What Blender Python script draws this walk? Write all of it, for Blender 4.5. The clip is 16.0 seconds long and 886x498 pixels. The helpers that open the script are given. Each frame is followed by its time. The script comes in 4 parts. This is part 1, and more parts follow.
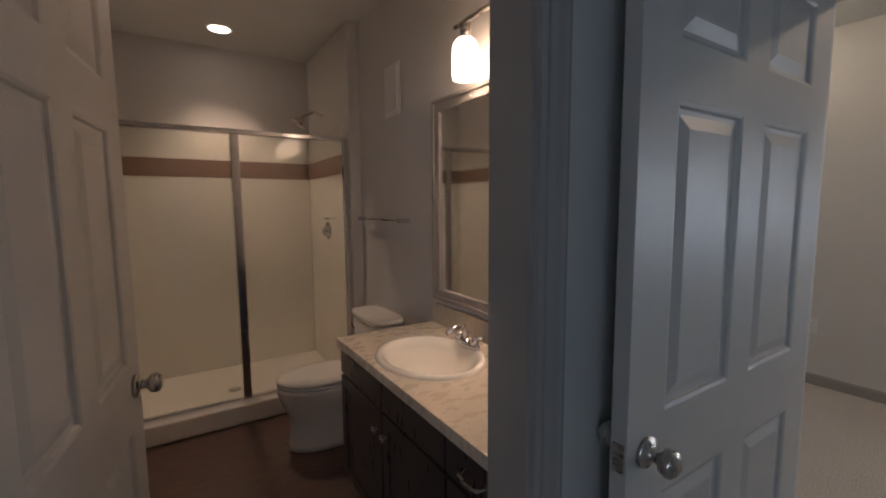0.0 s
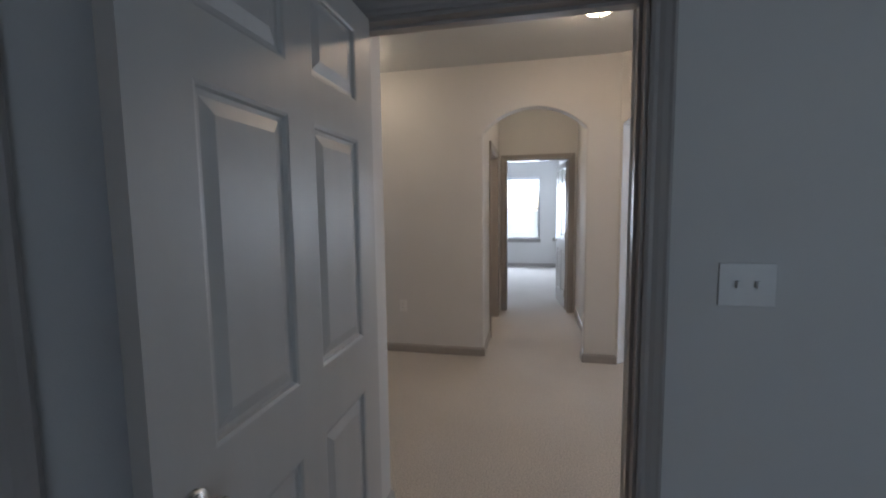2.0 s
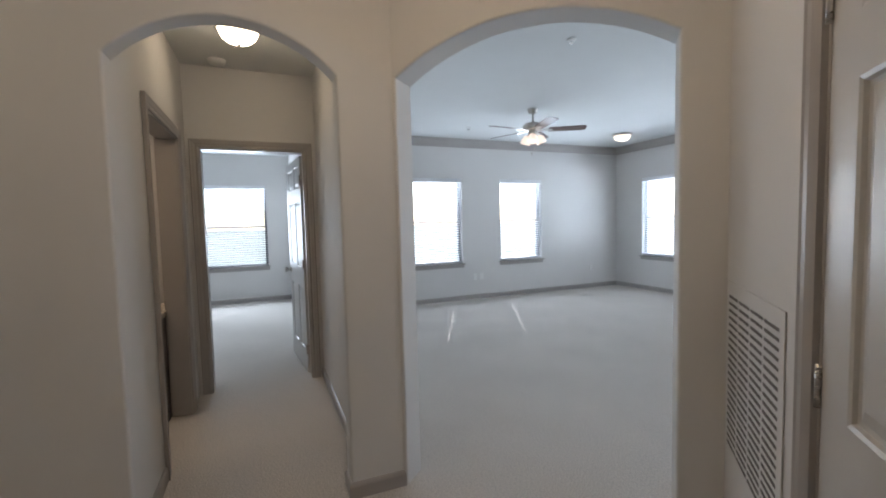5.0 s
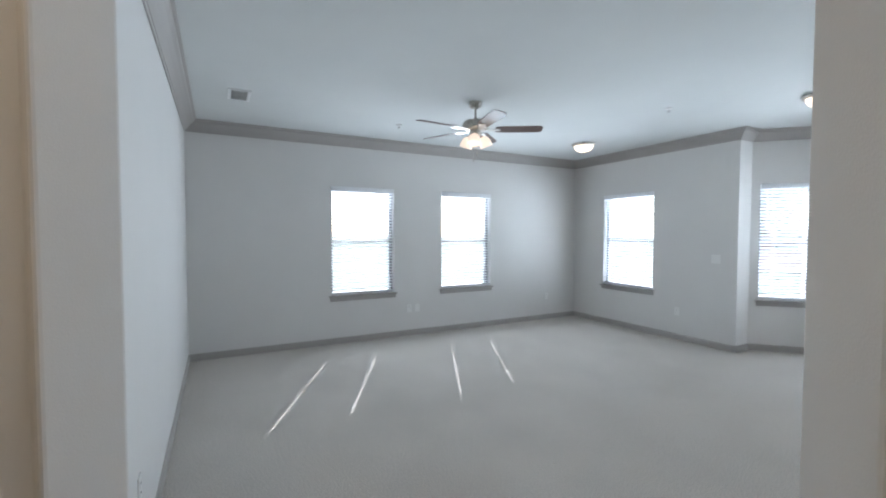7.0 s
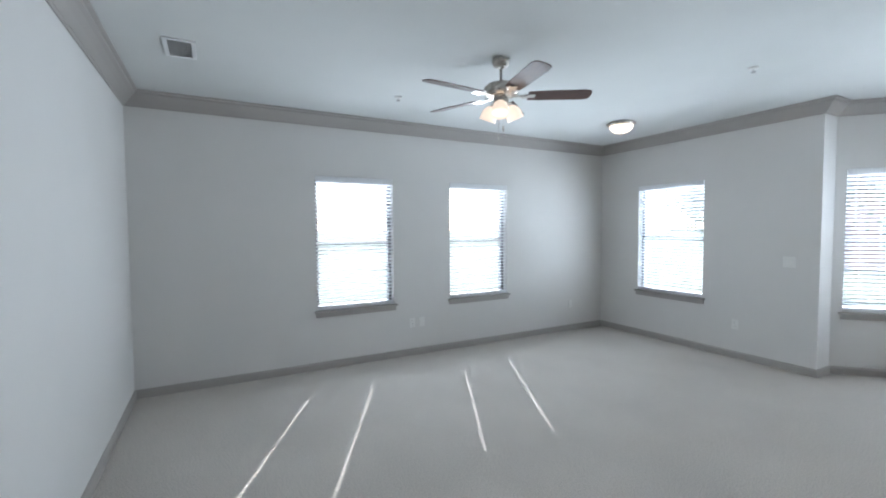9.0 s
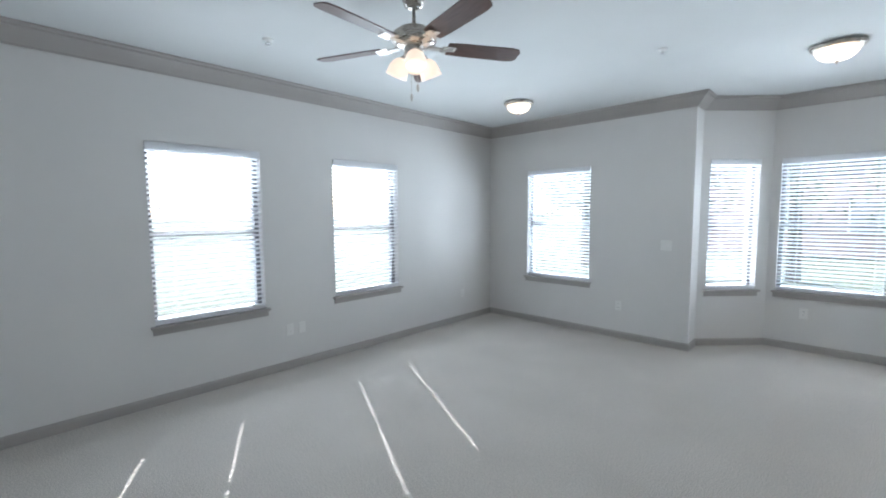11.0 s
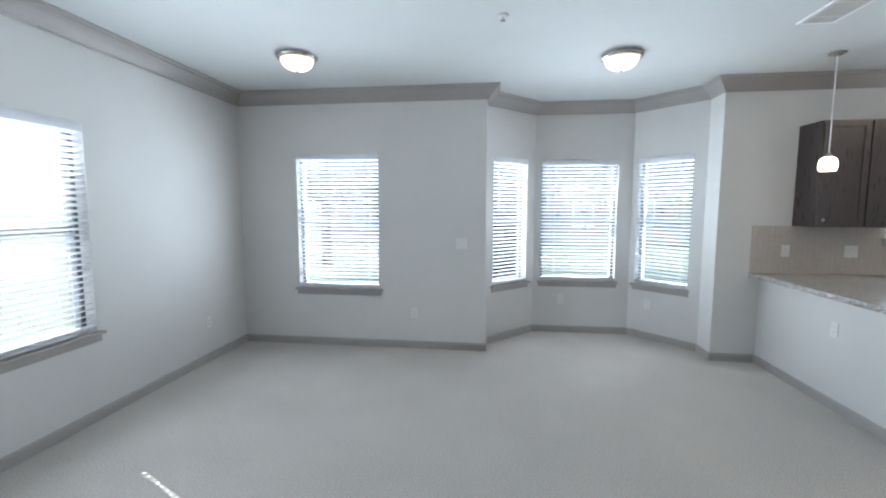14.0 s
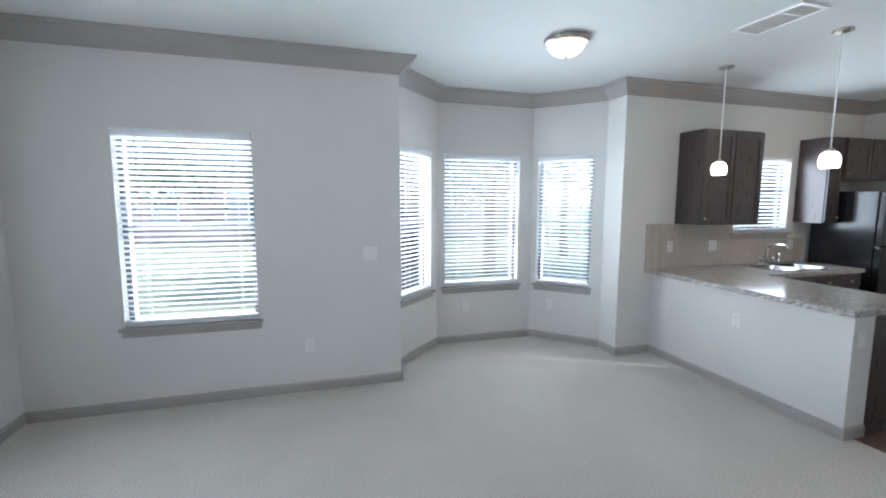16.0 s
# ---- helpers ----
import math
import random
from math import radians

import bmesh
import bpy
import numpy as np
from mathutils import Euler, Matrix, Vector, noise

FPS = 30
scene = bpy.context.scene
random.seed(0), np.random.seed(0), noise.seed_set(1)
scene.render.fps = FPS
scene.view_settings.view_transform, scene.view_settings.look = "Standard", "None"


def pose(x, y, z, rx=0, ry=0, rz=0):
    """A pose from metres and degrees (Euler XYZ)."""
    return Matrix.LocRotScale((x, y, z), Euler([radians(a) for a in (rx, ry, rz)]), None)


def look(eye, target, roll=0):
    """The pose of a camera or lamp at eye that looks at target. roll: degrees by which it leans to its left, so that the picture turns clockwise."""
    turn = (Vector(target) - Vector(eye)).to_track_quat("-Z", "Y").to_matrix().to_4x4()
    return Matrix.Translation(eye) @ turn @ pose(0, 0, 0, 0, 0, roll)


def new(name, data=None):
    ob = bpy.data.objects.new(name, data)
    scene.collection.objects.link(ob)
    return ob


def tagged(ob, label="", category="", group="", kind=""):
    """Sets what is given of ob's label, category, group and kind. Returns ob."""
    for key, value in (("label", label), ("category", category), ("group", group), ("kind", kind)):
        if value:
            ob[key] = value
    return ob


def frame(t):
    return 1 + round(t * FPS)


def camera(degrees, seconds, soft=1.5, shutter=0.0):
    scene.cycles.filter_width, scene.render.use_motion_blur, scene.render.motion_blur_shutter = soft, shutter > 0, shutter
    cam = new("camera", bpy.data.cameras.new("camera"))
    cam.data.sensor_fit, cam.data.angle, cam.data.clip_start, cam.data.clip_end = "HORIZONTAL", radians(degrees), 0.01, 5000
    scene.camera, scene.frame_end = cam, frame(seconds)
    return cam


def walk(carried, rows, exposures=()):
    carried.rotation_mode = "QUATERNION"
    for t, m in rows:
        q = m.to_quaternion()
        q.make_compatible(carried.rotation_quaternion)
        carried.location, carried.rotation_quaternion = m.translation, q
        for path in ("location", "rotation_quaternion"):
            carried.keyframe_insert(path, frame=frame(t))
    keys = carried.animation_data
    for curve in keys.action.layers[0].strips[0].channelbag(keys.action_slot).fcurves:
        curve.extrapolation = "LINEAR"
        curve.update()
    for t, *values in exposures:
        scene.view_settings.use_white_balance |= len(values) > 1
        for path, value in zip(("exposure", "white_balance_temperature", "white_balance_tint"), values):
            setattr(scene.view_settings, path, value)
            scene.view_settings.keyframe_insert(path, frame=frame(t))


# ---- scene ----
cam = camera(92.4, 16.0, soft=2.0)
PATH = [
    (0, (0.119, 0.46, 1.42), (1.187, 2.138, 1.214), -0.4),
    (0.5, (0.073, 0.368, 1.422), (1.521, 1.734, 1.227), 1.0),
    (1, (0.055, 0.312, 1.41), (1.799, 1.281, 1.27), 1.2),
    (1.5, (0.119, 0.314, 1.4), (2.003, 0.977, 1.292), -0.0),
    (2, (0.355, 0.388, 1.402), (2.301, 0.811, 1.215), -0.7),
    (2.5, (0.607, 0.467, 1.419), (2.576, 0.728, 1.182), -0.8),
    (3, (0.908, 0.532, 1.423), (2.894, 0.598, 1.193), -0.8),
    (3.5, (1.239, 0.519, 1.399), (3.228, 0.394, 1.226), -1.4),
    (4, (1.568, 0.478, 1.414), (3.541, 0.168, 1.277), -1.4),
    (4.5, (1.918, 0.414, 1.436), (3.84, -0.118, 1.29), -0.7),
    (5, (2.196, 0.292, 1.383), (4.04, -0.471, 1.258), -1.4),
    (5.2, (2.297, 0.18, 1.416), (4.11, -0.654, 1.28), -0.9),
    (7.3, (3.417, -0.712, 1.502), (5.182, -1.65, 1.431), 0.1),
    (7.5, (3.545, -0.755, 1.506), (5.32, -1.676, 1.444), -0.0),
    (8, (3.842, -0.894, 1.552), (5.633, -1.782, 1.477), -0.3),
    (8.2, (3.906, -0.955, 1.545), (5.707, -1.82, 1.462), -0.4),
    (10.3, (4.76, -1.075, 1.556), (6.31, -2.333, 1.437), -0.4),
    (10.5, (4.809, -1.112, 1.532), (6.316, -2.421, 1.41), -0.4),
    (11, (4.943, -1.175, 1.554), (6.327, -2.609, 1.386), -0.4),
    (11.5, (5.137, -1.21, 1.559), (6.329, -2.805, 1.371), -0.7),
    (12, (5.298, -1.261, 1.549), (6.322, -2.969, 1.361), -0.5),
    (12.5, (5.443, -1.373, 1.571), (6.312, -3.161, 1.354), 0.2),
    (13, (5.667, -1.508, 1.564), (6.36, -3.37, 1.335), 0.9),
    (13.5, (5.894, -1.681, 1.555), (6.349, -3.617, 1.337), 1.0),
    (14, (6.099, -1.866, 1.551), (6.344, -3.842, 1.359), 0.1),
    (14.5, (6.301, -2.082, 1.573), (6.37, -4.072, 1.385), -0.5),
    (15, (6.551, -2.296, 1.584), (6.404, -4.282, 1.401), -0.3),
    (15.5, (6.743, -2.509, 1.597), (6.385, -4.468, 1.411), -0.3),
    (16, (6.886, -2.739, 1.612), (6.325, -4.645, 1.39), 0.2),
]
EXPO = [(0.0, 2.42, 5680, 13), (1.0, 2.50, 5680, 13), (1.5, 2.50, 5680, 13), (2.5, 2.46, 5700, 13), (3.0, 2.42, 5740, 13), (4.0, 2.34, 5830, 12), (5.2, 2.28, 5800, 10), (7.5, 2.27, 5900, 8), (12.0, 2.28, 5900, 8), (16.0, 2.35, 5900, 8)]
walk(cam, [(t, look(eye, target, roll)) for t, eye, target, roll in PATH], exposures=EXPO)

# ---- light ----
SUN_EL, SUN_AZ = radians(37.3), math.atan2(-0.443, 0.897)
world = bpy.data.worlds.new("sky")
scene.world = world
world.use_nodes = True
_wt = world.node_tree
_sky = _wt.nodes.new("ShaderNodeTexSky")
_sky.sky_type = "NISHITA"
_sky.sun_disc = False
_sky.sun_elevation = SUN_EL
_sky.sun_rotation = math.pi / 2 - SUN_AZ
_bg = _wt.nodes["Background"]
_bg.inputs["Strength"].default_value = 0.13
_wt.links.new(_sky.outputs[0], _bg.inputs["Color"])
sun = new("sun", bpy.data.lights.new("sun", "SUN"))
sun.data.energy, sun.data.angle, sun.data.color = 2.5, radians(0.3), (1.0, 0.97, 0.93)
_sd = Vector((math.cos(SUN_EL) * math.cos(SUN_AZ), math.cos(SUN_EL) * math.sin(SUN_AZ), math.sin(SUN_EL)))
sun.matrix_world = look(_sd * 30, (0, 0, 0))


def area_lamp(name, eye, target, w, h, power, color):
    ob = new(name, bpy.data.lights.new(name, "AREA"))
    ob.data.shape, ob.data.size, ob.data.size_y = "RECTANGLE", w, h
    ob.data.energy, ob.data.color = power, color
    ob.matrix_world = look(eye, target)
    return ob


def bulb(name, place, power, color, radius=0.04):
    ob = new(name, bpy.data.lights.new(name, "POINT"))
    ob.data.energy, ob.data.color, ob.data.shadow_soft_size = power, color, radius
    ob.location = place
    return ob


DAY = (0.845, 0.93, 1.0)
# area lamps on the room side of the blinds, standing in for skylight
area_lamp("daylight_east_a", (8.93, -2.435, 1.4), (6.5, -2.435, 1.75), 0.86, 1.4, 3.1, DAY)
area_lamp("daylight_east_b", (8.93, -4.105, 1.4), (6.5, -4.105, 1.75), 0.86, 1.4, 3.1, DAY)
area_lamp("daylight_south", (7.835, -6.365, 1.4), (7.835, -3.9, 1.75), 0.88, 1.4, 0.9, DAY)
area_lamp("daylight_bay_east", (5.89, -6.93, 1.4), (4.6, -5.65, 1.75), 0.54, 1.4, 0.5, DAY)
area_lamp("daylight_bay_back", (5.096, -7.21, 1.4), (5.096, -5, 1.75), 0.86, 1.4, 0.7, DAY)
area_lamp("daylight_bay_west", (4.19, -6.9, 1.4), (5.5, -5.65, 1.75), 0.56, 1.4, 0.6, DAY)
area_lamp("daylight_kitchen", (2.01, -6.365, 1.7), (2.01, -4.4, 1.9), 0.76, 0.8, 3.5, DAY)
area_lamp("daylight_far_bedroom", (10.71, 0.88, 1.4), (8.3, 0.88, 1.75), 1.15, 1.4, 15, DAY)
# area lamps added just outside the windows, standing in for skylight on the blinds
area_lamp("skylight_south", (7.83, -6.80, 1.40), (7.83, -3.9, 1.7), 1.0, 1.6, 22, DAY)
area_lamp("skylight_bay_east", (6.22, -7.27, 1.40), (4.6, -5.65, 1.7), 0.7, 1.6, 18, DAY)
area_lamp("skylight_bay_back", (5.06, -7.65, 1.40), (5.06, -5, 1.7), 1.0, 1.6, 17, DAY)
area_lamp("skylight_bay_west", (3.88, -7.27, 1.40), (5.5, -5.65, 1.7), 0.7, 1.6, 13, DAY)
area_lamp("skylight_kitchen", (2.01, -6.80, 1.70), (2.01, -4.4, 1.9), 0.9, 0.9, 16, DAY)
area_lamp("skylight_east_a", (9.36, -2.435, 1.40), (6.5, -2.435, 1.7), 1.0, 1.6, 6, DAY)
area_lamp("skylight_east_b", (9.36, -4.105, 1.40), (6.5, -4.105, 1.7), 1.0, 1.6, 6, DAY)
# area lamp in the room, standing in for daylight from a window out of view
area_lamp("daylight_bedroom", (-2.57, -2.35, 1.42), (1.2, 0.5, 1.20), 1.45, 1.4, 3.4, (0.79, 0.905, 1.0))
# bulbs in the open-bottomed vanity shades
for _y in (1.47, 1.72, 1.97):
    bulb("vanity_bulb", (1.198, _y, 2.05), 1.15, (1.0, 0.67, 0.41), 0.03)
# the recessed shower lamp throws its light down in a cone
_sp = new("shower_lamp_beam", bpy.data.lights.new("shower_lamp_beam", "SPOT"))
_sp.data.energy, _sp.data.color, _sp.data.spot_size, _sp.data.spot_blend, _sp.data.shadow_soft_size = 7.6, (1.0, 0.66, 0.41), radians(98), 0.7, 0.09
_sp.matrix_world = look((0.49, 4.02, 2.66), (0.49, 4.015, 0))

# ---- materials ----


def mat(name, color, rough=0.5, metal=0.0, var=0.06, scale=6.0, bump=0.0, bscale=200.0, spec=0.5, color2=None, stretch=(1, 1, 1), fine=0.0):
    m = bpy.data.materials.new(name)
    m.use_nodes = True
    nt = m.node_tree
    b = nt.nodes["Principled BSDF"]
    b.inputs["Roughness"].default_value = rough
    b.inputs["Metallic"].default_value = metal
    b.inputs["Specular IOR Level"].default_value = spec
    tc = nt.nodes.new("ShaderNodeTexCoord")
    mp = nt.nodes.new("ShaderNodeMapping")
    mp.inputs["Scale"].default_value = stretch
    nt.links.new(tc.outputs["Object"], mp.inputs["Vector"])
    n1 = nt.nodes.new("ShaderNodeTexNoise")
    n1.inputs["Scale"].default_value = scale
    n1.inputs["Detail"].default_value = 5
    n2 = nt.nodes.new("ShaderNodeTexNoise")
    n2.inputs["Scale"].default_value = bscale
    n2.inputs["Detail"].default_value = 3
    for n in (n1, n2):
        nt.links.new(mp.outputs[0], n.inputs["Vector"])
    ramp = nt.nodes.new("ShaderNodeValToRGB")
    c2 = color2 or tuple(min(1, c * (1 + var)) for c in color)
    c1 = tuple(c * (1 - var) for c in color) if color2 is None else color
    ramp.color_ramp.elements[0].position, ramp.color_ramp.elements[1].position = 0.3, 0.7
    ramp.color_ramp.elements[0].color = (*c1, 1)
    ramp.color_ramp.elements[1].color = (*c2, 1)
    nt.links.new(n1.outputs["Fac"], ramp.inputs["Fac"])
    out = ramp.outputs["Color"]
    if fine:
        r2 = nt.nodes.new("ShaderNodeValToRGB")
        r2.color_ramp.elements[0].position, r2.color_ramp.elements[1].position = 0.35, 0.65
        r2.color_ramp.elements[0].color = (1 - fine, 1 - fine, 1 - fine, 1)
        r2.color_ramp.elements[1].color = (1, 1, 1, 1)
        nt.links.new(n2.outputs["Fac"], r2.inputs["Fac"])
        mx = nt.nodes.new("ShaderNodeMix")
        mx.data_type, mx.blend_type = "RGBA", "MULTIPLY"
        mx.inputs["Factor"].default_value = 1
        nt.links.new(out, mx.inputs["A"])
        nt.links.new(r2.outputs["Color"], mx.inputs["B"])
        out = mx.outputs["Result"]
    nt.links.new(out, b.inputs["Base Color"])
    mr = nt.nodes.new("ShaderNodeMapRange")
    mr.inputs["To Min"].default_value, mr.inputs["To Max"].default_value = max(0.02, rough - 0.06), min(1, rough + 0.06)
    nt.links.new(n1.outputs["Fac"], mr.inputs["Value"])
    nt.links.new(mr.outputs[0], b.inputs["Roughness"])
    if bump:
        bp = nt.nodes.new("ShaderNodeBump")
        bp.inputs["Strength"].default_value = bump
        bp.inputs["Distance"].default_value = 0.004
        nt.links.new(n2.outputs["Fac"], bp.inputs["Height"])
        nt.links.new(bp.outputs[0], b.inputs["Normal"])
    return m


def glow(name, color, strength, rough=0.3):
    m = bpy.data.materials.new(name)
    m.use_nodes = True
    b = m.node_tree.nodes["Principled BSDF"]
    b.inputs["Base Color"].default_value = (0.9, 0.88, 0.84, 1)
    b.inputs["Roughness"].default_value = rough
    b.inputs["Emission Color"].default_value = (*color, 1)
    b.inputs["Emission Strength"].default_value = strength
    return m


def clear_glass(name, tint=(1, 1, 1), gloss=0.08, rough=0.0):
    m = bpy.data.materials.new(name)
    m.use_nodes = True
    nt = m.node_tree
    nt.nodes.remove(nt.nodes["Principled BSDF"])
    t = nt.nodes.new("ShaderNodeBsdfTransparent")
    t.inputs["Color"].default_value = (*tint, 1)
    g = nt.nodes.new("ShaderNodeBsdfGlossy")
    g.inputs["Roughness"].default_value = rough
    f = nt.nodes.new("ShaderNodeFresnel")
    f.inputs["IOR"].default_value = 1.45
    mx = nt.nodes.new("ShaderNodeMixShader")
    nt.links.new(f.outputs[0], mx.inputs[0])
    nt.links.new(t.outputs[0], mx.inputs[1])
    nt.links.new(g.outputs[0], mx.inputs[2])
    nt.links.new(mx.outputs[0], nt.nodes["Material Output"].inputs["Surface"])
    return m


WALL = mat("wall_paint", (0.662, 0.648, 0.63), 0.75, var=0.02, scale=1.5, bump=0.12, bscale=260)
CEIL = mat("ceiling_paint", (0.65, 0.66, 0.65), 0.85, var=0.02, scale=2, bump=0.15, bscale=180)
TRIM = mat("trim_paint", (0.37, 0.345, 0.325), 0.38, var=0.03, scale=3, bump=0.03, bscale=90)
DOOR = mat("door_paint", (0.50, 0.485, 0.465), 0.36, var=0.03, scale=2, bump=0.05, bscale=120, stretch=(6, 6, 1))
CARPET = mat("carpet_pile", (0.71, 0.665, 0.615), 0.98, var=0.05, scale=1.6, bump=1.0, bscale=140, spec=0.1, fine=0.44)
WOODFLOOR = mat("dark_plank", (0.075, 0.044, 0.034), 0.42, color2=(0.15, 0.088, 0.068), scale=9, stretch=(1, 9, 1), bump=0.08, bscale=60)
ESPRESSO = mat("espresso_wood", (0.050, 0.040, 0.039), 0.29, color2=(0.056, 0.044, 0.043), scale=7, stretch=(8, 8, 1), bump=0.015, bscale=70)
VINYL = mat("white_vinyl", (0.80, 0.80, 0.80), 0.35, var=0.02)
# one even dark grey for window frames and meeting rails
WINFRAME = mat("dark_sash", (0.16, 0.16, 0.17), 0.4, var=0.05)
SLAT = mat("white_slat", (0.76, 0.765, 0.77), 0.45, var=0.02, scale=12)
# thin white plastic lets a little light through
_st = SLAT.node_tree
_tl = _st.nodes.new("ShaderNodeBsdfTranslucent")
_tl.inputs["Color"].default_value = (0.82, 0.82, 0.84, 1)
_mx = _st.nodes.new("ShaderNodeMixShader")
_mx.inputs[0].default_value = 0.36
_st.links.new(_st.nodes["Principled BSDF"].outputs[0], _mx.inputs[1])
_st.links.new(_tl.outputs[0], _mx.inputs[2])
_st.links.new(_mx.outputs[0], _st.nodes["Material Output"].inputs["Surface"])
NICKEL = mat("brushed_nickel", (0.52, 0.49, 0.45), 0.28, 1.0, var=0.05, scale=30, stretch=(1, 1, 8))
CHROME = mat("chrome", (0.75, 0.75, 0.76), 0.10, 1.0, var=0.03, scale=20)
PLASTIC = mat("white_plastic", (0.75, 0.74, 0.72), 0.35, var=0.02, scale=20)
PORCELAIN = mat("porcelain", (0.80, 0.78, 0.74), 0.10, var=0.02, scale=4)
SURROUND = mat("shower_acrylic", (0.80, 0.76, 0.69), 0.22, var=0.03, scale=3)
BAND = mat("tile_band", (0.26, 0.17, 0.13), 0.35, var=0.12, scale=14)
BLACK = mat("black_gloss", (0.012, 0.012, 0.014), 0.18, var=0.1, scale=9)
SLOT_SHADE = mat("dark_slot", (0.02, 0.02, 0.02), 0.7, var=0.1)
GLASS = clear_glass("pane_glass")
SHOWERGLASS = clear_glass("shower_glass", (0.93, 0.95, 0.94))
MIRROR = mat("mirror_silver", (0.86, 0.87, 0.87), 0.02, 1.0, var=0.005)

# ---- builders ----


def part(name, bm, material, parent=None, label=""):
    me = bpy.data.meshes.new(name)
    bm.normal_update()
    bm.to_mesh(me)
    bm.free()
    me.materials.append(material)
    ob = new(name, me)
    if parent is not None:
        ob.parent = parent
    if label:
        ob["label"] = label
    return ob


def thing(name, label, category, m=None, group="", kind=""):
    ob = new(name)
    ob.empty_display_size = 0.1
    if m is not None:
        ob.matrix_world = m
    return tagged(ob, label, category, group, kind)


def bx(bm, x0, x1, y0, y1, z0, z1, bev=0.0):
    vs = [bm.verts.new((x, y, z)) for z in (z0, z1) for y in (y0, y1) for x in (x0, x1)]
    fs = [bm.faces.new([vs[i] for i in f]) for f in ((0, 2, 3, 1), (4, 5, 7, 6), (0, 1, 5, 4), (2, 6, 7, 3), (0, 4, 6, 2), (1, 3, 7, 5))]
    if bev:
        es = list({e for f in fs for e in f.edges})
        bmesh.ops.bevel(bm, geom=es, offset=bev, segments=2, affect="EDGES", profile=0.6)
    return bm


def box(x0, x1, y0, y1, z0, z1, bev=0.0):
    return bx(bmesh.new(), min(x0, x1), max(x0, x1), min(y0, y1), max(y0, y1), z0, z1, bev)


def lathe(profile, n=32, bm=None, at=(0, 0, 0), smooth=True):
    """Turn (radius, height) pairs round z."""
    bm = bm or bmesh.new()
    rings = []
    for r, z in profile:
        if r < 1e-5:
            rings.append([bm.verts.new((at[0], at[1], at[2] + z))])
        else:
            rings.append([bm.verts.new((at[0] + r * math.cos(2 * math.pi * i / n), at[1] + r * math.sin(2 * math.pi * i / n), at[2] + z)) for i in range(n)])
    for a, b in zip(rings, rings[1:]):
        for i in range(n):
            j = (i + 1) % n
            if len(a) == 1 and len(b) == 1:
                continue
            if len(a) == 1:
                f = bm.faces.new((a[0], b[j], b[i]))
            elif len(b) == 1:
                f = bm.faces.new((a[i], a[j], b[0]))
            else:
                f = bm.faces.new((a[i], a[j], b[j], b[i]))
            f.smooth = smooth
    bmesh.ops.recalc_face_normals(bm, faces=bm.faces)
    return bm


def tube(points, r, n=10, bm=None):
    """A round bar through the points."""
    bm = bm or bmesh.new()
    pts = [Vector(p) for p in points]
    rings = []
    for i, p in enumerate(pts):
        d = (pts[min(i + 1, len(pts) - 1)] - pts[max(i - 1, 0)]).normalized()
        u = d.cross(Vector((0, 0, 1)) if abs(d.z) < 0.9 else Vector((1, 0, 0))).normalized()
        v = d.cross(u)
        rr = r[i] if isinstance(r, (list, tuple)) else r
        rings.append([bm.verts.new(p + rr * (math.cos(2 * math.pi * k / n) * u + math.sin(2 * math.pi * k / n) * v)) for k in range(n)])
    for a, b in zip(rings, rings[1:]):
        for k in range(n):
            bm.faces.new((a[k], a[(k + 1) % n], b[(k + 1) % n], b[k])).smooth = True
    bm.faces.new(rings[0])
    bm.faces.new(rings[-1])
    bmesh.ops.recalc_face_normals(bm, faces=bm.faces)
    return bm


def poly(points, z0, z1):
    """A flat slab over a plan outline."""
    bm = bmesh.new()
    a = [bm.verts.new((x, y, z0)) for x, y in points]
    b = [bm.verts.new((x, y, z1)) for x, y in points]
    bm.faces.new(a)
    bm.faces.new(b)
    for i in range(len(a)):
        j = (i + 1) % len(a)
        bm.faces.new((a[i], a[j], b[j], b[i]))
    bmesh.ops.recalc_face_normals(bm, faces=bm.faces)
    return bm


def sweep(profile, path, closed=False):
    """A moulding: (out, z) pairs carried along a plan path with mitred corners; out is to the left of the path."""
    bm = bmesh.new()
    P = [Vector(p) for p in path]
    n = len(P)
    rings = []
    for i, p in enumerate(P):
        d0 = (p - P[i - 1]).normalized() if i or closed else None
        d1 = (P[(i + 1) % n] - p).normalized() if i < n - 1 or closed else None
        d0, d1 = d0 or d1, d1 or d0
        n0, n1 = Vector((-d0.y, d0.x)), Vector((-d1.y, d1.x))
        m = (n0 + n1).normalized()
        m = m / max(0.3, m.dot(n0))
        rings.append([bm.verts.new((p.x + m.x * o, p.y + m.y * o, z)) for o, z in profile])
    k = len(profile)
    for i in range(n if closed else n - 1):
        a, b = rings[i], rings[(i + 1) % n]
        for j in range(k):
            bm.faces.new((a[j], a[(j + 1) % k], b[(j + 1) % k], b[j]))
    if not closed:
        bm.faces.new(rings[0])
        bm.faces.new(rings[-1])
    bmesh.ops.recalc_face_normals(bm, faces=bm.faces)
    return bm


def structure(name, bm, material, label, category):
    return tagged(part(name, bm, material), label, category, kind="structure")


def along(p0, p1):
    """The frame of a wall: x along the wall's room face from p0 to p1, y into the wall (left of the way), z up."""
    d = Vector(p1) - Vector(p0)
    return pose(p0[0], p0[1], 0, 0, 0, math.degrees(math.atan2(d.y, d.x))), d.length


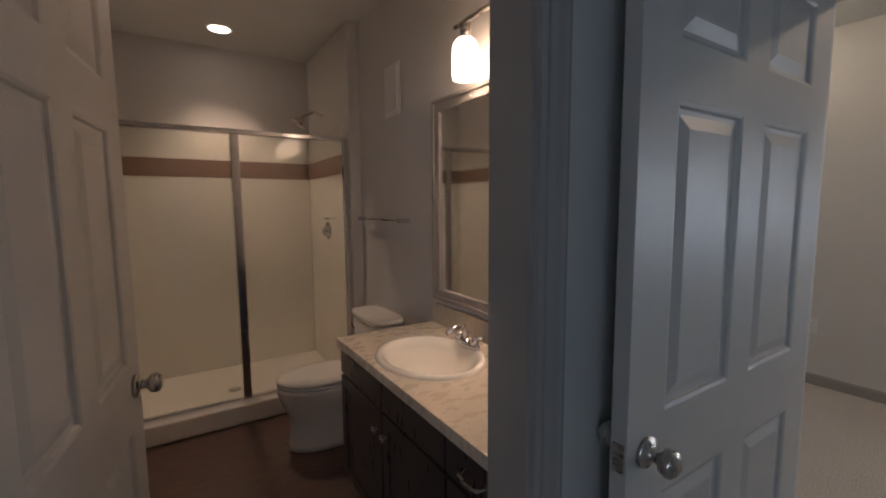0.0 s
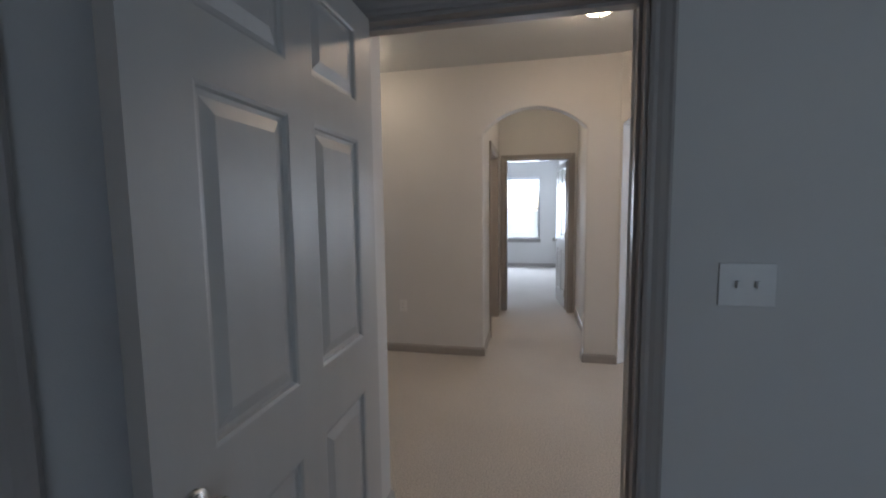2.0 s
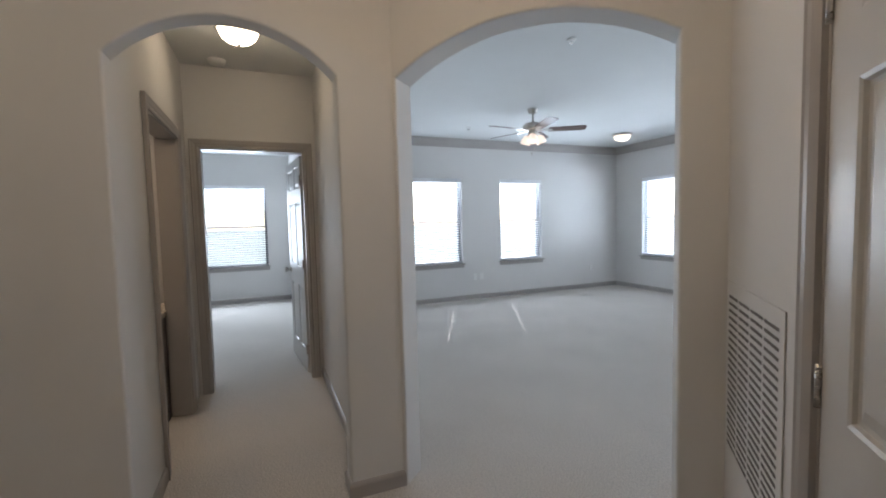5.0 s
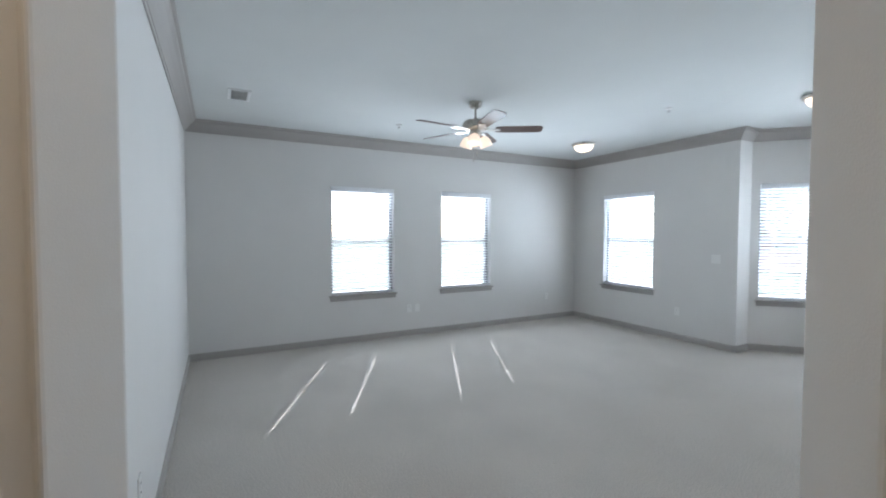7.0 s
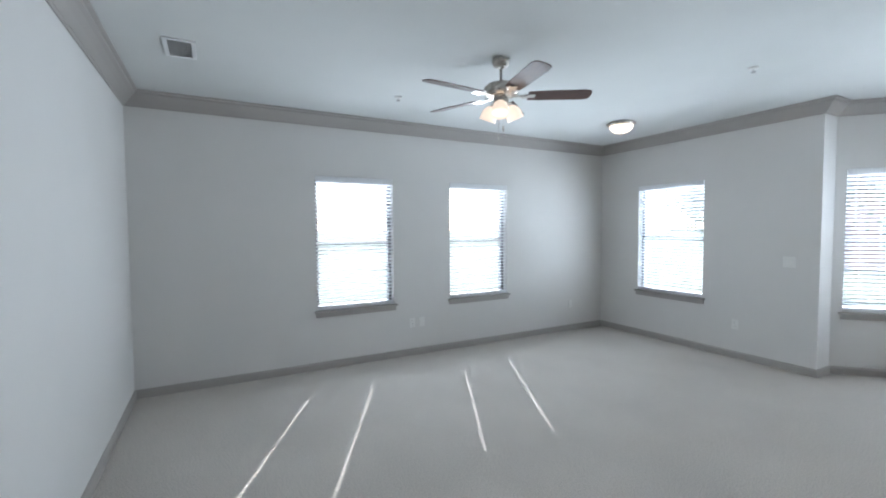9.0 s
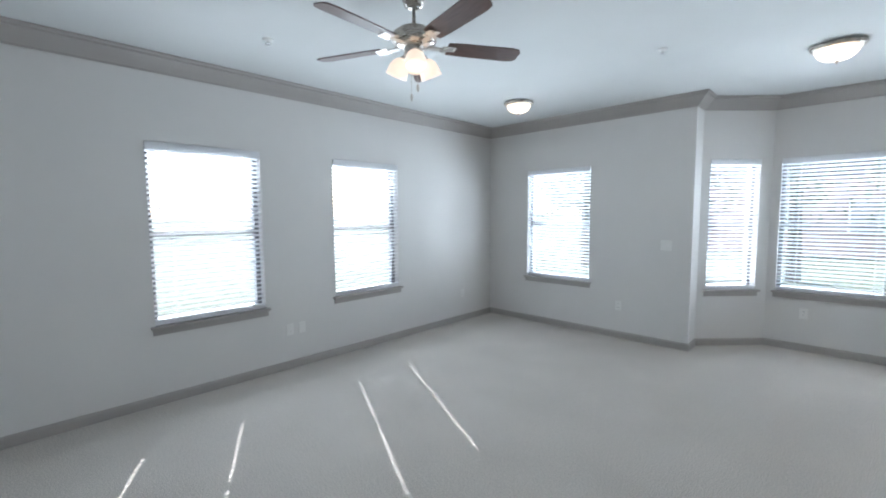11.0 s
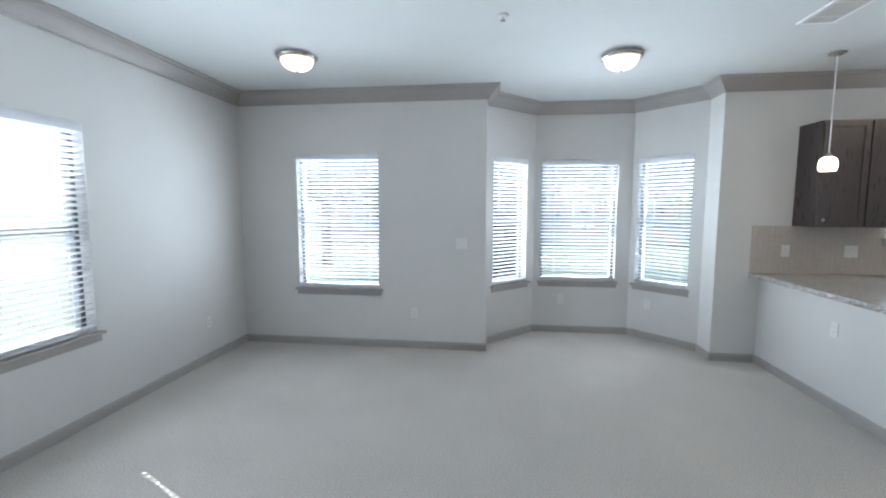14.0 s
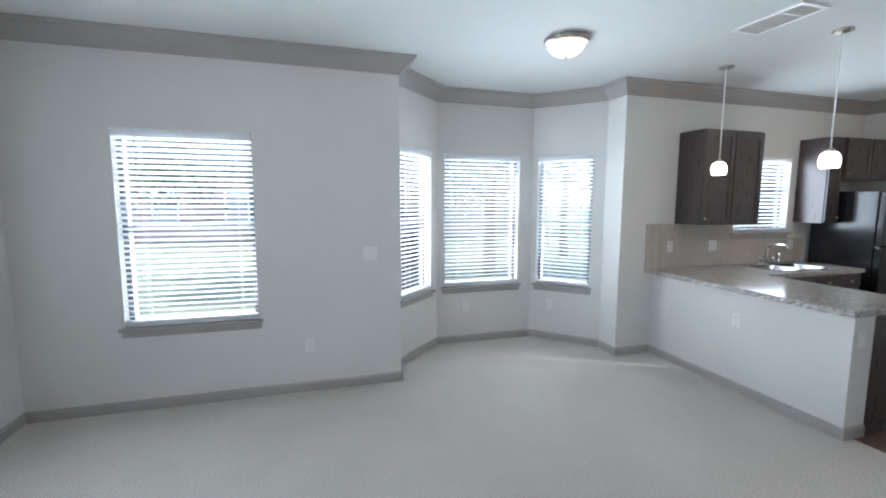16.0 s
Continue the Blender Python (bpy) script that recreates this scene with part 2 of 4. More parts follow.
def wall(name, p0, p1, thick, h, openings=(), label="painted plaster wall", e0=0.0, e1=0.0):
    """A wall whose room face runs from p0 to p1 with its body on the left; openings (u0, u1, z0, z1) go through it."""
    m, L = along(p0, p1)
    bm = bmesh.new()
    us = sorted({-e0, L + e1, *[u for o in openings for u in o[:2]]})
    for a, b in zip(us, us[1:]):
        cut = [o for o in openings if o[0] <= a + 1e-6 and o[1] >= b - 1e-6]
        if not cut:
            bx(bm, a, b, 0, thick, 0, h)
        for o in cut:
            if o[2] > 0.01:
                bx(bm, a, b, 0, thick, 0, o[2])
            if o[3] < h:
                bx(bm, a, b, 0, thick, o[3], h)
    ob = structure(name, bm, WALL, label, "wall")
    ob.matrix_world = m
    return ob


def arch_wall(name, p0, p1, thick, h, u0, u1, spring, rise, label):
    """A wall with one opening under a segmental arch, its edges softly rounded."""
    m, L = along(p0, p1)
    bm = bmesh.new()
    half = (u1 - u0) / 2
    R = (half * half + rise * rise) / (2 * rise)
    a0 = math.asin(half / R)
    arc = [((u0 + u1) / 2 + R * math.sin(a), spring + rise - R + R * math.cos(a)) for a in [a0 * (1 - 2 * i / 28) for i in range(29)]]
    outline = [(0, 0), (u0, 0), (u0, spring)] + arc[::-1][1:-1] + [(u1, spring), (u1, 0), (L, 0), (L, h), (0, h)]
    a = [bm.verts.new((u, 0, z)) for u, z in outline]
    b = [bm.verts.new((u, thick, z)) for u, z in outline]
    f0, f1 = bm.faces.new(a), bm.faces.new(b)
    for i in range(len(a)):
        j = (i + 1) % len(a)
        bm.faces.new((a[i], a[j], b[j], b[i]))
    bmesh.ops.recalc_face_normals(bm, faces=bm.faces)
    lip = [e for f in (f0, f1) for e in f.edges if all(u0 - 1e-4 <= v.co.x <= u1 + 1e-4 and v.co.z <= spring + rise + 1e-3 for v in e.verts) and abs(e.verts[0].co.z - e.verts[1].co.z) + abs(e.verts[0].co.x - e.verts[1].co.x) > 0.001]
    bmesh.ops.bevel(bm, geom=lip, offset=0.012, segments=3, affect="EDGES", profile=0.5)
    bmesh.ops.triangulate(bm, faces=[f for f in bm.faces if len(f.verts) > 4])
    ob = structure(name, bm, WALL, label, "wall")
    ob.matrix_world = m
    return ob


# ---- floors and ceilings ----
HL, HH = 2.80, 2.69
structure("floor_bedroom", box(-2.76, 1.70, -3.32, 1.045, -0.12, 0), CARPET, "beige looped carpet of the bedroom", "floor")
structure("floor_hall", box(1.70, 3.40, -2.45, 3.35, -0.12, 0), CARPET, "beige looped carpet of the hall", "floor")
structure("floor_living", box(3.40, 10.95, -7.45, 3.55, -0.12, 0), CARPET, "pale beige looped carpet over the living room", "floor")
structure("ceiling_living", box(0.30, 9.2, -7.45, -0.20, HL, HL + 0.12), CEIL, "white painted living room ceiling", "ceiling")
structure("ceiling_hall", poly([(1.76, 0.0), (3.36, -1.55), (4.40, -0.30), (4.40, 3.35), (1.76, 3.35)], HH, HH + 0.10), CEIL, "white painted hall ceiling", "ceiling")
structure("ceiling_corridor", box(4.40, 11.0, -0.19, 3.55, HH, HH + 0.10), CEIL, "white painted corridor ceiling", "ceiling")
structure("ceiling_bedroom", box(-2.76, 1.76, -3.32, 1.08, HH, HH + 0.10), CEIL, "white painted bedroom ceiling", "ceiling")
structure("ceiling_bathroom", box(-1.0, 1.76, 1.08, 4.60, HH, HH + 0.10), CEIL, "white painted bathroom ceiling", "ceiling")

# ---- walls ----
WT, WB = 2.137, 0.655
XE, YS = 8.966, -6.40
H2 = HL + 0.1
C45 = (3.277, -1.336)
wall("wall_east", (XE, -0.32), (XE, YS), 0.16, H2, [(1.665, 2.565, WB, WT), (3.335, 4.235, WB, WT)], "pale greige painted wall with two windows")
wall("wall_south", (XE, YS), (6.20, YS), 0.16, H2, [(XE - 8.30, XE - 7.37, WB, WT)], "pale greige painted wall with one window", e0=0.16)
wall("wall_bay_return", (6.20, YS - 0.16), (6.20, -6.675), 0.16, H2)
wall("wall_bay_east", (6.20, -6.675), (5.63, -7.245), 0.16, H2, [(0.10, 0.675, WB, WT)], "angled bay wall with a narrow window", e1=0.06)
wall("wall_bay_back", (5.63, -7.245), (4.48, -7.245), 0.16, H2, [(0.084, 0.985, WB, WT)], "bay back wall with a wide window")
wall("wall_bay_west", (4.48, -7.245), (3.911, -6.675), 0.16, H2, [(0.07, 0.676, WB, WT)], "angled bay wall with a narrow window", e0=0.06)
wall("wall_bay_return", (3.911, -6.675), (3.911, YS - 0.16), 0.16, H2)
wall("wall_kitchen_south", (3.911, YS), (0.45, YS), 0.16, H2, [(3.911 - 2.42, 3.911 - 1.60, 1.27, 2.13)], "pale kitchen wall with a window over the sink")
wall("wall_kitchen_west", (0.45, YS), (0.45, -2.313), 0.12, H2, e0=0.16)
wall("wall_kitchen_north", (0.45, -2.313), (2.3, -2.313), 0.12, H2, e0=0.12)
wall("wall_living_north", (4.413, -0.32), (XE, -0.32), 0.18, H2, e1=0.16)
arch_wall("wall_arch_living", (4.293, -0.32), (2.30, -2.313), 0.17, H2, 0.022, 1.27, 2.105, 0.19, "diagonal wall with a wide arched opening")
arch_wall("wall_arch_hall", (4.293, 3.20), (4.293, -0.322), 0.12, HH + 0.05, 3.20 - 0.86, 3.20 + 0.047, 2.09, 0.205, "hall wall with a narrow arched opening")
wall("wall_corridor_north", (4.413, 0.865), (6.17, 0.865), 0.12, HH, [(0.52, 1.385, 0, 2.04)], "corridor wall with a bathroom doorway")
wall("wall_corridor_south", (6.17, -0.14), (4.413, -0.14), 0.05, HH)
wall("wall_corridor_end", (6.17, 0.865), (6.17, -0.14), 0.12, HH, [(0.09, 0.91, 0, 2.04)], "corridor end wall with a bedroom doorway", e0=0.12, e1=0.05)
wall("wall_far_bedroom_south", (10.75, -0.14), (6.29, -0.14), 0.05, HH)
wall("wall_far_bedroom_east", (10.75, 3.40), (10.75, -0.14), 0.16, HH, [(1.92, 3.12, WB, WT)], "pale wall with a bright window", e0=0.16, e1=0.2)
wall("wall_far_bedroom_north", (6.29, 3.40), (10.75, 3.40), 0.12, HH)
wall("wall_far_bedroom_west", (6.29, 0.985), (6.29, 3.40), 0.12, HH, e1=0.12)
wall("wall_guest_bath_north", (4.413, 2.9), (6.17, 2.9), 0.12, HH)
wall("wall_hall_north", (1.85, 3.20), (4.293, 3.20), 0.12, HH, e0=0.12, e1=0.12)
structure("wall_hall_west", box(1.852, 2.15, 1.045, 3.32, 0, HH), WALL, "plain hall wall beside the bedroom door", "wall")
structure("wall_hall_stub", box(1.852, 2.14, -0.165, -0.04, 0, HH), WALL, "short return wall beside the bedroom door", "wall")
DOOR_Y0, DOOR_Y1, DH = 0.062, 1.005, 2.035
wall("wall_bedroom_east", (1.74, 1.045), (1.74, -3.2), 0.11, HH, [(1.045 - DOOR_Y1, 1.045 - DOOR_Y0, 0, DH)], "grey-white bedroom wall with the exit doorway", e1=0.12)
wall("wall_closet", C45, (1.85, 0.091), 0.12, HH, [(0.815, 1.635, 0, DH)], "diagonal hall wall with a closet door and an air grille")
BX0, BX1 = -0.145, 0.70
wall("wall_bath_front", (-2.6, 1.045), (1.74, 1.045), 0.12, HH, [(BX0 + 2.6, BX1 + 2.6, 0, DH)], "bedroom wall with the bathroom doorway", e0=0.12, e1=0.12)
wall("wall_bedroom_south", (1.74, -3.2), (-2.6, -3.2), 0.12, HH, e1=0.16)
wall("wall_bedroom_west", (-2.6, -3.2), (-2.6, 1.045), 0.16, HH, [(0.1, 1.6, WB, WT)])
wall("wall_vanity", (1.30, 4.44), (1.30, 1.165), 0.12, HH, label="bathroom wall behind the vanity")
wall("wall_shower_back", (-0.30, 4.44), (1.22, 4.44), 0.12, HH)
structure("wall_shower_side", box(1.22, 1.30, 3.42, 4.44, 0, HH), WALL, "stub wall beside the shower", "wall")
wall("wall_bath_west", (-0.30, 1.165), (-0.30, 4.44), 0.12, HH, e1=0.12)
structure("floor_bathroom", box(-0.42, 1.42, 1.045, 4.56, -0.12, -0.004), WOODFLOOR, "dark wood-look plank bathroom floor", "floor")
structure("floor_kitchen", box(0.33, 3.40, -6.56, -2.45, -0.12, -0.006), WOODFLOOR, "dark wood-look plank kitchen floor", "floor")

# ---- mouldings ----
CROWN = [(0, 2.668), (0.010, 2.668), (0.014, 2.682), (0.020, 2.684), (0.028, 2.694), (0.052, 2.722), (0.082, 2.751), (0.102, 2.765), (0.106, 2.780), (0.118, 2.783), (0.128, 2.788), (0.128, HL - 0.001), (0, HL - 0.001)]
room = [(4.42, -0.321), (3.33, -1.41), (2.30, -2.44), (0.451, -2.44), (0.451, YS + 0.001), (3.911, YS + 0.001), (3.911, -6.674), (4.481, -7.244), (5.629, -7.244), (6.199, -6.674), (6.199, YS + 0.001), (XE - 0.001, YS + 0.001), (XE - 0.001, -0.321)]
structure("crown_moulding", sweep(CROWN, room[3:] + [(4.55, -0.321)]), TRIM, "taupe painted stepped crown moulding", "moulding")
BASE = [(0, 0), (0.014, 0), (0.014, 0.062), (0.011, 0.072), (0.006, 0.08), (0, 0.083)]


def baseboard(path):
    structure("baseboard", sweep(BASE, path), TRIM, "taupe painted baseboard along the carpet", "baseboard")


baseboard([(3.50, YS), (3.911, YS), (3.911, -6.675), (4.48, -7.245), (5.63, -7.245), (6.20, -6.675), (6.20, YS), (XE, YS), (XE, -0.32), (4.413, -0.32), (4.293, -0.317), (4.293, -0.047), (4.413, -0.047), (4.413, -0.14), (6.17, -0.14)])
baseboard([(4.87, 0.865), (4.413, 0.865), (4.293, 0.86), (4.293, 3.20), (2.15, 3.20), (2.15, 1.045), (1.88, 1.045)])
baseboard([(1.88, -0.04), (2.14, -0.04), (2.14, -0.16)])
baseboard([(6.29, -0.14), (10.75, -0.14), (10.75, 3.40), (6.29, 3.40)])
baseboard([(1.74, -3.2), (1.74, -0.005)])
baseboard([C45, (3.38, -1.233)])
baseboard([(2.74, -0.80), C45])


def cased_opening(name, p0, p1, u0, u1, thick, h, both=True):
    """Jamb and profiled casing of a doorway in the wall that runs from p0 to p1."""
    m, _ = along(p0, p1)
    t = thing(name, "taupe painted door frame with profiled casing", "door frame", m, kind="structure")
    part("jamb", box(u0, u0 + 0.016, -0.002, thick + 0.002, 0, h), TRIM, t)
    part("jamb", box(u1 - 0.016, u1, -0.002, thick + 0.002, 0, h), TRIM, t)
    part("head", box(u0 + 0.016, u1 - 0.016, -0.002, thick + 0.002, h - 0.016, h), TRIM, t)
    prof = [(-0.004, 0), (-0.004, 0.012), (0.006, 0.016), (0.018, 0.012), (0.032, 0.017), (0.048, 0.019), (0.056, 0.022), (0.064, 0.020), (0.064, 0)]
    for side in (0, 1) if both else (0,):
        bm = bmesh.new()
        rows = []
        for ring in range(4):
            vs = []
            for o, d in prof:
                u = u0 - o if ring < 2 else u1 + o
                z = 0 if ring in (0, 3) else h + o
                y = -d - 0.002 if side == 0 else thick + d + 0.002
                vs.append(bm.verts.new((u, y, z)))
            rows.append(vs)
        for a, b in zip(rows, rows[1:]):
            for j in range(len(prof) - 1):
                bm.faces.new((a[j], a[j + 1], b[j + 1], b[j]))
        bmesh.ops.recalc_face_normals(bm, faces=bm.faces)
        part("casing", bm, TRIM, t)
    return t


_t = cased_opening("door_frame_exit", (1.74, 1.045), (1.74, -3.2), 1.045 - DOOR_Y1, 1.045 - DOOR_Y0, 0.11, DH)
_u0, _u1 = 1.045 - DOOR_Y1 + 0.016, 1.045 - DOOR_Y0 - 0.016
part("door_stop", box(_u0, _u0 + 0.011, 0.040, 0.074, 0, DH - 0.016), TRIM, _t)
part("door_stop", box(_u1 - 0.011, _u1, 0.040, 0.074, 0, DH - 0.016), TRIM, _t)
part("door_stop", box(_u0 + 0.011, _u1 - 0.011, 0.040, 0.074, DH - 0.027, DH - 0.016), TRIM, _t)
part("strike_plate", box(_u1 - 0.0018, _u1 - 0.0002, 0.004, 0.034, 0.89, 0.95), NICKEL, _t, "nickel strike plate")
cased_opening("door_frame_bathroom", (-2.6, 1.045), (1.74, 1.045), BX0 + 2.6, BX1 + 2.6, 0.12, DH)
cased_opening("door_frame_closet", C45, (1.85, 0.091), 0.815, 1.635, 0.12, DH, both=False)
cased_opening("door_frame_corridor_end", (6.17, 0.865), (6.17, -0.14), 0.09, 0.91, 0.12, 2.04)
cased_opening("door_frame_guest_bath", (4.413, 0.865), (6.17, 0.865), 0.52, 1.385, 0.12, 2.04)


def six_panel_door(name, w, h, m, label, knob_back=True, hinge_side=1):
    """A leaf hung at its local origin, reaching along +x; y is its thickness, centred."""
    t = thing(name, label, "door", m)
    th, st, mu = 0.0175, 0.11 * w / 0.8, 0.10 * w / 0.8
    rows = [(0.20, 0.805), (0.985, 1.61), (1.725, h - 0.08)]
    xs = [(st, (w - mu) / 2), ((w + mu) / 2, w - st)]
    bm = bmesh.new()
    for a, b in ((0, st), (w - st, w)):
        bx(bm, a, b, -th, th, 0, h)
    zs = [0] + [z for r in rows for z in r] + [h]
    for a, b in zip(zs[::2], zs[1::2]):
        bx(bm, st, w - st, -th, th, a, b)
    for r in rows:
        bx(bm, (w - mu) / 2, (w + mu) / 2, -th, th, *r)
    part("frame", bm, DOOR, t)
    for x0, x1 in xs:
        for z0, z1 in rows:
            bm = bmesh.new()
            for s in (-1, 1):
                lev = [(0, th), (0.008, th - 0.003), (0.012, th - 0.010), (0.022, th - 0.011), (0.05, th - 0.003), (0.052, th - 0.003)]
                rings = [[bm.verts.new((x, s * d, z)) for x, z in ((x0 + i, z0 + i), (x1 - i, z0 + i), (x1 - i, z1 - i), (x0 + i, z1 - i))] for i, d in lev]
                for a, b in zip(rings, rings[1:]):
                    for k in range(4):
                        bm.faces.new((a[k], a[(k + 1) % 4], b[(k + 1) % 4], b[k]))
                bm.faces.new(rings[-1])
            bmesh.ops.recalc_face_normals(bm, faces=bm.faces)
            part("panel", bm, DOOR, t)
    for s in (-1, 1):
        k = part("knob", lathe([(0, 0), (0.033, 0), (0.033, 0.006), (0.028, 0.010), (0.014, 0.014), (0.012, 0.026), (0.016, 0.032), (0.025, 0.038), (0.028, 0.048), (0.026, 0.058), (0.018, 0.064), (0, 0.065)], 24), NICKEL, t, "brushed nickel round knob")
        k.matrix_local = pose(w - 0.065, s * th, 0.915, 90 if s < 0 else -90, 0, 0)
    part("latch_plate", box(w - 0.0005, w + 0.0015, -0.0125, 0.0125, 0.885, 0.945), NICKEL, t, "nickel latch plate")
    for z in (0.22, 1.02, h - 0.22):
        bm = tube([(0, hinge_side * (th + 0.006), z - 0.045), (0, hinge_side * (th + 0.006), z + 0.045)], 0.006, 10)
        bx(bm, -0.0015, 0.0, -th, th, z - 0.045, z + 0.045)
        part("hinge", bm, NICKEL, t, "nickel butt hinge")
    return t


six_panel_door("door_exit", 0.912, 2.02, pose(1.742, 0.948, 0.008, 0, 0, 180.4), "grey painted six-panel bedroom door standing open", hinge_side=-1)
six_panel_door("door_bathroom", 0.805, 2.02, pose(-0.118, 1.162, 0.008, 0, 0, 82), "grey painted six-panel bathroom door swung inwards", hinge_side=1)
_m, _ = along(C45, (1.85, 0.091))
six_panel_door("door_closet", 0.785, 2.01, _m @ pose(0.833, 0.016, 0.008), "grey painted six-panel closet door, shut", hinge_side=-1)
six_panel_door("door_far_bedroom", 0.785, 2.01, pose(6.30, -0.028, 0.008, 0, 0, 6), "grey painted six-panel bedroom door open against the wall", hinge_side=1)

# ---- windows and blinds ----


def window(name, m, w, z0, z1, stool=True, seed=0):
    """A single-hung window in the opening whose left foot on the room face is m's origin; x along, y outwards."""
    h = z1 - z0
    t = thing(name, "dark-framed single-hung window with taupe sill", "window", m @ pose(0, 0, z0), kind="structure")
    f = 0.04
    for nm, b in (("window_frame", (0, f, 0, h)), ("window_frame", (w - f, w, 0, h)), ("window_frame", (f, w - f, 0, f)), ("window_frame", (f, w - f, h - f, h))):
        part(nm, box(b[0], b[1], 0.085, 0.155, b[2], b[3], 0.003), WINFRAME, t)
    part("meeting_rail", box(f, w - f, 0.095, 0.14, h / 2 - 0.022, h / 2 + 0.022, 0.003), WINFRAME, t)
    for a, b in ((f, h / 2 - 0.022), (h / 2 + 0.022, h - f)):
        p = part("pane", box(f, w - f, 0.118, 0.122, a, b), GLASS, t)
        p.visible_shadow = False
    if stool:
        part("window_sill", box(-0.035, w + 0.035, -0.045, 0.085, -0.022, 0.0, 0.006), TRIM, t, "taupe painted stool")
        part("apron", box(-0.02, w + 0.02, -0.016, -0.001, -0.075, -0.022, 0.003), TRIM, t, "taupe painted apron")
    return t


SLATS = {}


def slat_mesh(w, hole):
    """One slat, crowned, with two cord slots."""
    key = round(w, 3)
    if key in SLATS:
        return SLATS[key]
    bm = bmesh.new()
    hx, hy, d, th = 0.012, 0.0095, 0.0255, 0.0036
    xs = [0, hole - hx, hole + hx, w - hole - hx, w - hole + hx, w]
    ys = [-d, -hy, hy, d]
    zz = [-0.0025, 0.0, 0.0, -0.0025]
    top = [[bm.verts.new((x, y, z + th / 2)) for y, z in zip(ys, zz)] for x in xs]
    bot = [[bm.verts.new((x, y, z - th / 2)) for y, z in zip(ys, zz)] for x in xs]
    for i in range(5):
        for j in range(3):
            if j == 1 and i in (1, 3):
                for (p, q) in (((i, j), (i + 1, j)), ((i, j + 1), (i + 1, j + 1)), ((i, j), (i, j + 1)), ((i + 1, j), (i + 1, j + 1))):
                    bm.faces.new((top[p[0]][p[1]], top[q[0]][q[1]], bot[q[0]][q[1]], bot[p[0]][p[1]]))
                continue
            bm.faces.new((top[i][j], top[i + 1][j], top[i + 1][j + 1], top[i][j + 1]))
            bm.faces.new((bot[i][j], bot[i][j + 1], bot[i + 1][j + 1], bot[i + 1][j]))
    for i in range(5):
        for j in (0, 3):
            bm.faces.new((top[i][j], bot[i][j], bot[i + 1][j], top[i + 1][j]))
    for i in (0, 5):
        for j in range(3):
            bm.faces.new((top[i][j], top[i][j + 1], bot[i][j + 1], bot[i][j]))
    bmesh.ops.recalc_face_normals(bm, faces=bm.faces)
    me = bpy.data.meshes.new("slat")
    bm.to_mesh(me)
    bm.free()
    me.materials.append(SLAT)
    SLATS[key] = me
    return me


def blind(m, w, z0, z1, tilt=-21, label="white faux-wood horizontal blind, lowered, slats open"):
    """A lowered blind in the reveal of a window opening."""
    t = thing("window_blind", label, "blind", m @ pose(0.004, 0.024, z0), group="window blinds")
    w, h = w - 0.008, z1 - z0
    part("valance", box(-0.002, w + 0.002, -0.036, -0.028, h - 0.068, h - 0.002, 0.003), SLAT, t)
    part("headrail", box(0.002, w - 0.002, -0.026, 0.026, h - 0.045, h - 0.004), SLAT, t)
    part("bottom_rail", box(0, w, -0.025, 0.025, 0.006, 0.024, 0.004), SLAT, t)
    hole = 0.137 if w > 0.7 else 0.12
    me, n = slat_mesh(w, hole), int((h - 0.13) / 0.0398)
    rng = random.Random(int(w * 1000) + int(z0 * 10))
    for i in range(n + 3):
        s = new("slat", me)
        s.parent = t
        if i < 3:
            s.matrix_local = pose(0, 0, 0.030 + i * 0.0075, rng.uniform(-1, 1), 0, 0)
        else:
            s.matrix_local = pose(0, 0, 0.082 + (i - 3) * (h - 0.149) / (n - 1), tilt + rng.uniform(-1.5, 1.5), 0, 0)
    for u in (hole, w - hole):
        bm = tube([(u + 0.028, -0.027, 0.02), (u + 0.028, -0.027, h - 0.05)], 0.0012, 5)
        tube([(u + 0.028, 0.027, 0.02), (u + 0.028, 0.027, h - 0.05)], 0.0012, 5, bm)
        part("ladder_cord", bm, SLAT, t)
    part("tilt_wand", tube([(0.07, -0.034, h - 0.07), (0.072, -0.036, h - 0.62)], 0.0035, 8), SLAT, t)
    return t


_w = [
    ("window_1", (XE, -0.32), (XE, YS), 1.665, 0.90, WB, WT),
    ("window_2", (XE, -0.32), (XE, YS), 3.335, 0.90, WB, WT),
    ("window_3", (XE, YS), (6.20, YS), XE - 8.30, 0.93, WB, WT),
    ("window_4", (6.20, -6.675), (5.63, -7.245), 0.10, 0.575, WB, WT),
    ("window_5", (5.63, -7.245), (4.48, -7.245), 0.084, 0.901, WB, WT),
    ("window_6", (4.48, -7.245), (3.911, -6.675), 0.07, 0.606, WB, WT),
    ("window_7", (3.911, YS), (0.45, YS), 3.911 - 2.42, 0.82, 1.27, 2.13),
    ("window_9", (-2.6, -3.2), (-2.6, 1.045), 0.1, 1.50, WB, WT),
    ("window_8", (10.75, 3.40), (10.75, -0.14), 1.92, 1.20, WB, WT),
]
for nm, p0, p1, u, w, z0, z1 in _w:
    m = along(p0, p1)[0] @ pose(u, 0, 0)
    window(nm, m, w, z0, z1)
    blind(m, w, z0, z1)

# ---- more builders ----


